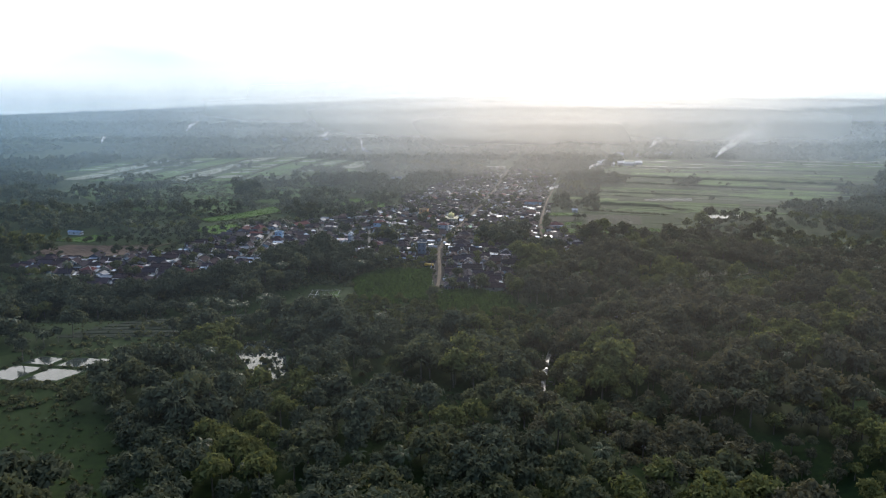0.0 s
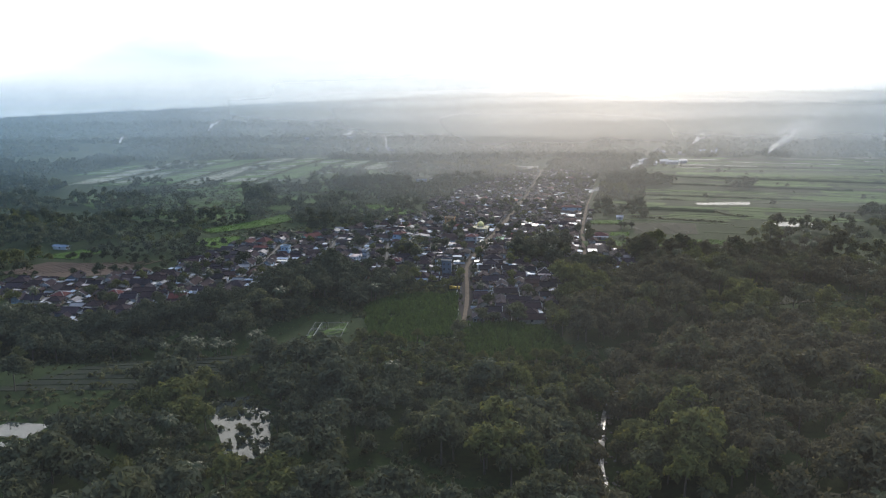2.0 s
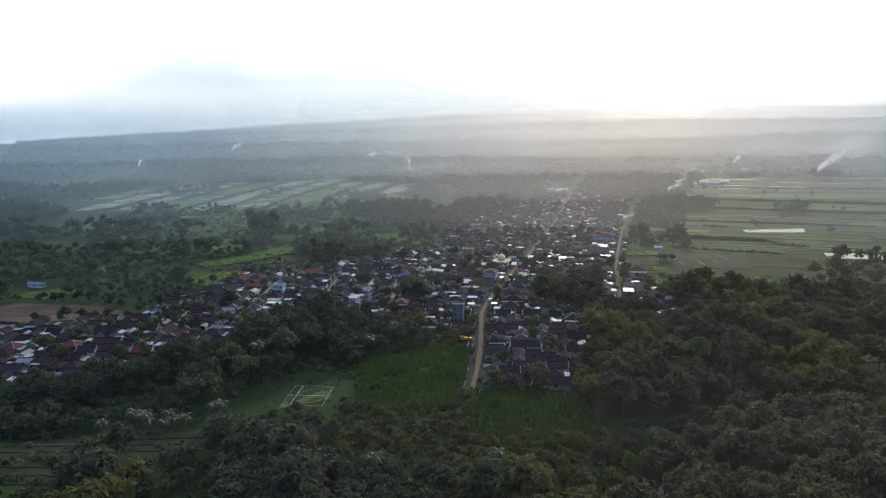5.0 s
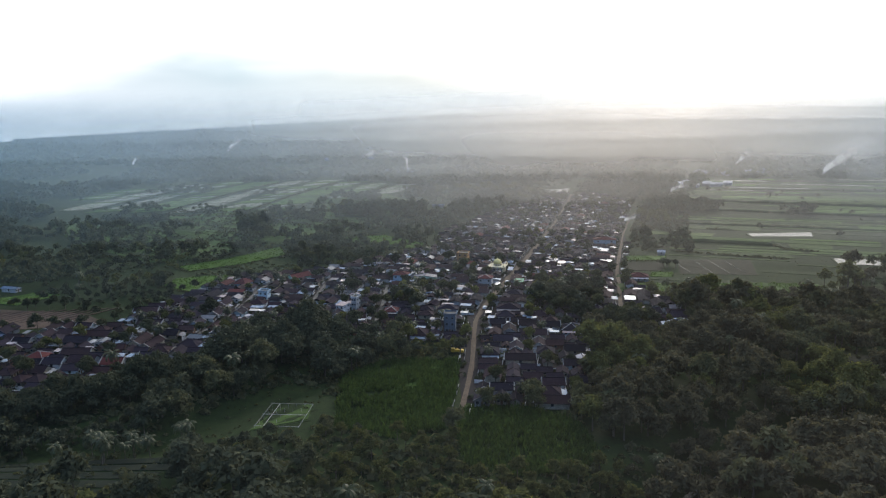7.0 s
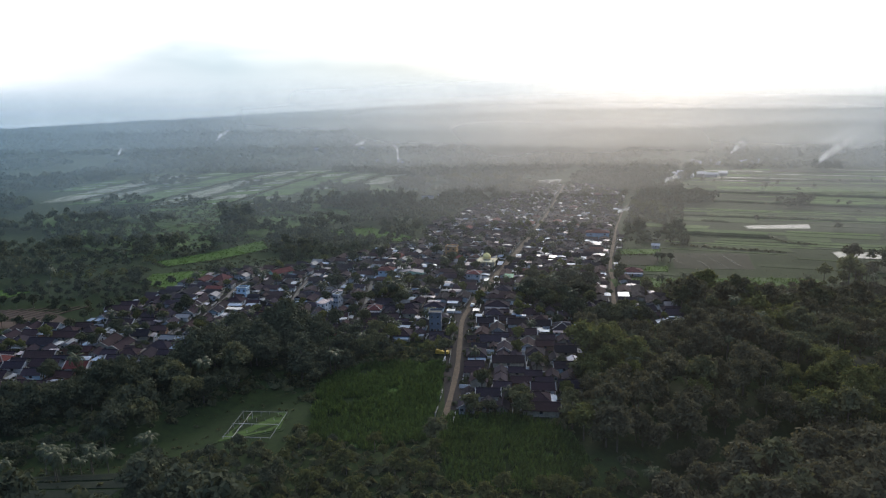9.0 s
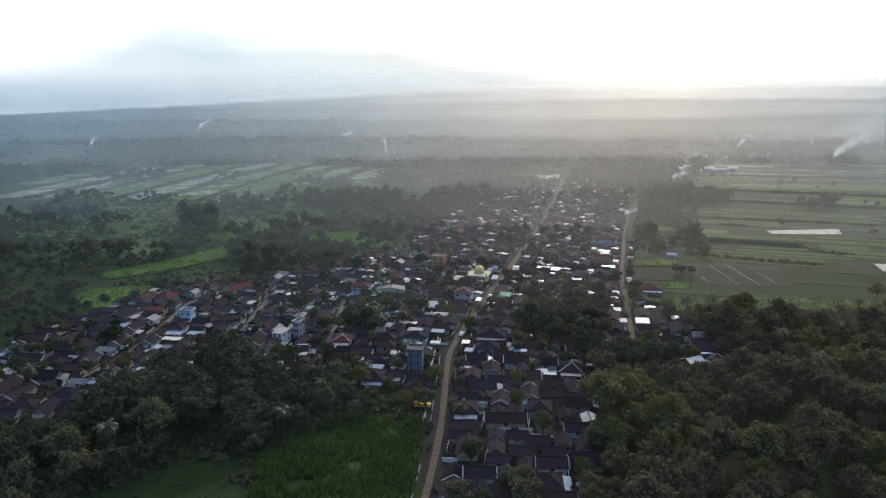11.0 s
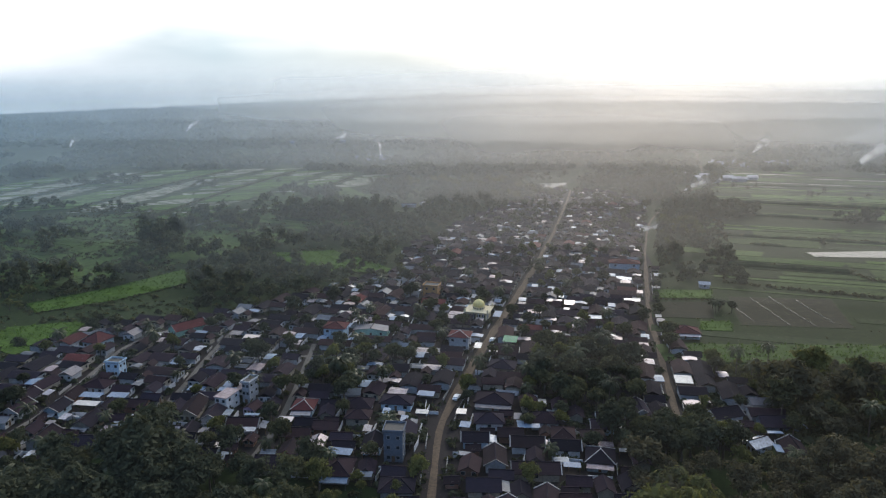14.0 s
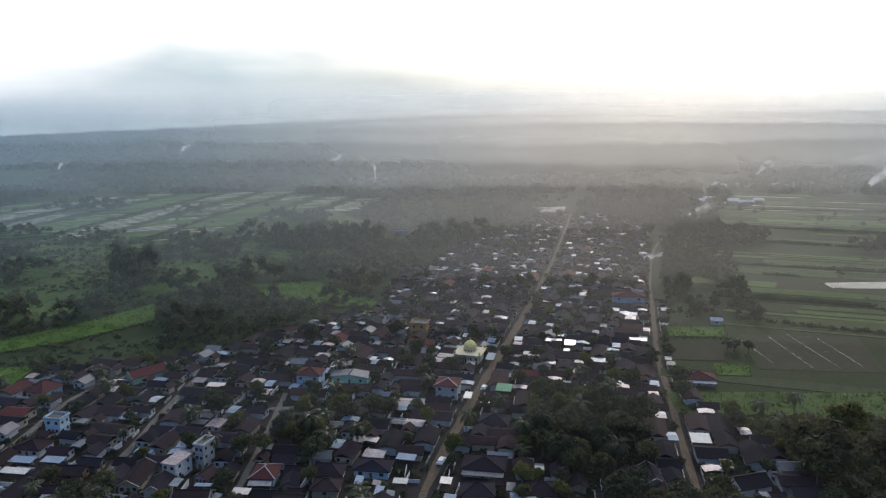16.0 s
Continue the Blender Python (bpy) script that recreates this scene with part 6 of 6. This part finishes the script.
# pale ditches in the seedling field
for x0, y0, x1, y1 in ((128, 655, 131, 622), (142, 660, 145, 617), (152, 662, 156, 616), (163, 657, 166, 620)):
    bm = bmesh.new()
    rows = []
    for k in range(25):
        f = k / 24
        x, y = x0 + (x1 - x0) * f + 0.25 * math.sin(k * 1.9), y0 + (y1 - y0) * f
        w = max(0.03, 0.14 + 0.22 * math.sin(k * 2.1 + x0))
        rows.append([bm.verts.new((x + e * w, y, z)) for e, z in ((-1.2, 0.1), (-1, 0.32), (1, 0.32), (1.2, 0.1))])
    for a, b in zip(rows, rows[1:]):
        for i in range(3):
            bm.faces.new((a[i + 1], a[i], b[i], b[i + 1]))
    solid("ditch", bm, WATER, "narrow water ditch shining in the seedling field", "ditch", "seedling field ditches")

# bamboo fish cage standing in the small pond
cage = thing("fish_cage", "weathered pale bamboo fish cage standing in a pond", "fish cage")
for k in range(6):
    for m in range(5):
        part("post", beam(bmesh.new(), (-74 + 3.1 * k, 379 + 4.8 * m, -6), (-74 + 3.1 * k, 379 + 4.8 * m, height(-66, 388) + 1.0), 0.09), CAP, cage)
for m in (0, 2, 4):
    part("rail", beam(bmesh.new(), (-74.3, 379 + 4.8 * m, height(-66, 388) + 0.9), (-58.2, 379 + 4.8 * m, height(-66, 388) + 0.9), 0.13), CAP, cage)
for k in (0, 1, 5):
    part("rail", beam(bmesh.new(), (-74 + 3.1 * k, 378.6, height(-66, 388) + 0.8), (-74 + 3.1 * k, 398.6, height(-66, 388) + 0.8), 0.13), CAP, cage)

# boulders along the river
rock_v, rock_f = [], []
r = random.Random(9)
for k in range(130):
    f = r.random()
    x, y = 42 + 14 * (f - 0.45) ** 2 * 4 + r.gauss(0, 2.4), 250 + 85 * f
    bm = bmesh.new()
    bmesh.ops.create_icosphere(bm, subdivisions=1, radius=r.uniform(0.3, 0.95))
    n0 = len(rock_v)
    for v in bm.verts:
        c = v.co * r.uniform(0.8, 1.15)
        rock_v.append((x + c.x, y + c.y, height(x, y) + 1.1 + 0.6 * c.z))
    rock_f += [tuple(n0 + q.index for q in fc.verts) for fc in bm.faces]
    bm.free()
tagged(new("river_boulders", array_mesh("river_boulders", np.array(rock_v), np.array(rock_f), CONCRETE)), "grey boulders scattered along the river bed", "boulders", kind="stuff")


def plume(x, y, tall, drift, wide):
    """Smoke of a small field fire, drifting to one side."""
    n, span = 22, math.hypot(drift, tall)
    v, uv = [], []
    for k in range(n + 1):
        f = k / n
        sway = noise.noise(Vector((f * 4.0, x * 0.1, 0.0)))
        cx, cz = drift * f ** 1.2 + 2.5 * wide * 0.3 * sway * f, 1 + tall * (f ** 0.75)
        w = (1.6 + 1.7 * wide * f) * (1.0 + 0.5 * noise.noise(Vector((f * 7.0, y * 0.1, 3.0))))
        for s, t in ((-1, 0.0), (0, 0.5), (1, 1.0)):
            v.append((x + cx - s * w * 0.7 * tall / span, y + s * 0.2 * w, height(x, y) + max(0.3, cz + s * w * 0.7 * abs(drift) / span + 0.25 * wide * sway)))
            uv.append((f, t))
    q = [(3 * k + i, 3 * k + i + 1, 3 * k + i + 4, 3 * k + i + 3) for k in range(n) for i in range(2)]
    ob = new("smoke_plume", array_mesh("smoke_plume", np.array(v), np.array(q), SMOKE, np.array(uv)))
    return tagged(ob, "thin white smoke drifting from a field fire", "smoke", "smoke plumes", "stuff")


for x, y, tall, drift, wide in ((200, 1022, 14, 26, 4), (117, 819, 7, 20, 2.4), (455, 1222, 46, 70, 16), (640, 1660, 34, 110, 18), (-650, 1850, 36, 40, 12), (-689, 1470, 20, 18, 8), (-157, 1400, 24, -4, 5), (-108, 2260, 34, 140, 14), (400, 1420, 28, 30, 10), (-289, 1665, 16, 40, 8)):
    plume(x, y, tall, drift, wide)

# ---- upright sheets standing in for haze, from the near woods to the far country ----
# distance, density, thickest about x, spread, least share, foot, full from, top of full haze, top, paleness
# the nearer sheets are added to veil and lighten the middle distance
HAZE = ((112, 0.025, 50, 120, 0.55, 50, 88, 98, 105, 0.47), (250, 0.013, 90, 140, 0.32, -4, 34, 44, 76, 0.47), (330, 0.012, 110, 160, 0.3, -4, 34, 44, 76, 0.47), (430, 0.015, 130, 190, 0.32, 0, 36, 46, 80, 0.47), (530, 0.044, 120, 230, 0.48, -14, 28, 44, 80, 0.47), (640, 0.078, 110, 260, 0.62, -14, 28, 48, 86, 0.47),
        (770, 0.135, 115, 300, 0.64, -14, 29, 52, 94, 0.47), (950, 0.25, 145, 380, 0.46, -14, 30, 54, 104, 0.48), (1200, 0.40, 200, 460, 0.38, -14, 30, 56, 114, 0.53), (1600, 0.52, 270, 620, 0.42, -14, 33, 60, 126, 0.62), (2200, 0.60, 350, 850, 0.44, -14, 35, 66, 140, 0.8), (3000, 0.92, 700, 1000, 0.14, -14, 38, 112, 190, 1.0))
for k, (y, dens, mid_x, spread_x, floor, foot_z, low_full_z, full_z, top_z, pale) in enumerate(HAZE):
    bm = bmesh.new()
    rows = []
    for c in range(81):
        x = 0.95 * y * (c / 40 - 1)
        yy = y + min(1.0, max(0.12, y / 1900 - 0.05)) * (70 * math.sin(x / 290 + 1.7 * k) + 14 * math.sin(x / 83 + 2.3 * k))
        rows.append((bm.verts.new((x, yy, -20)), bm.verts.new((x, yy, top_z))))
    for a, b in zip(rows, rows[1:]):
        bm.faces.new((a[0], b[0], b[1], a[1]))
    solid("backdrop", bm, veil("haze", (1.16 * pale, 1.1 * pale, 1.04 * pale), dens, foot_z, low_full_z, full_z, top_z, mid_x, spread_x, floor), "see-through sheet painted as pale haze, from near woods to far country", "haze", kind="structure")
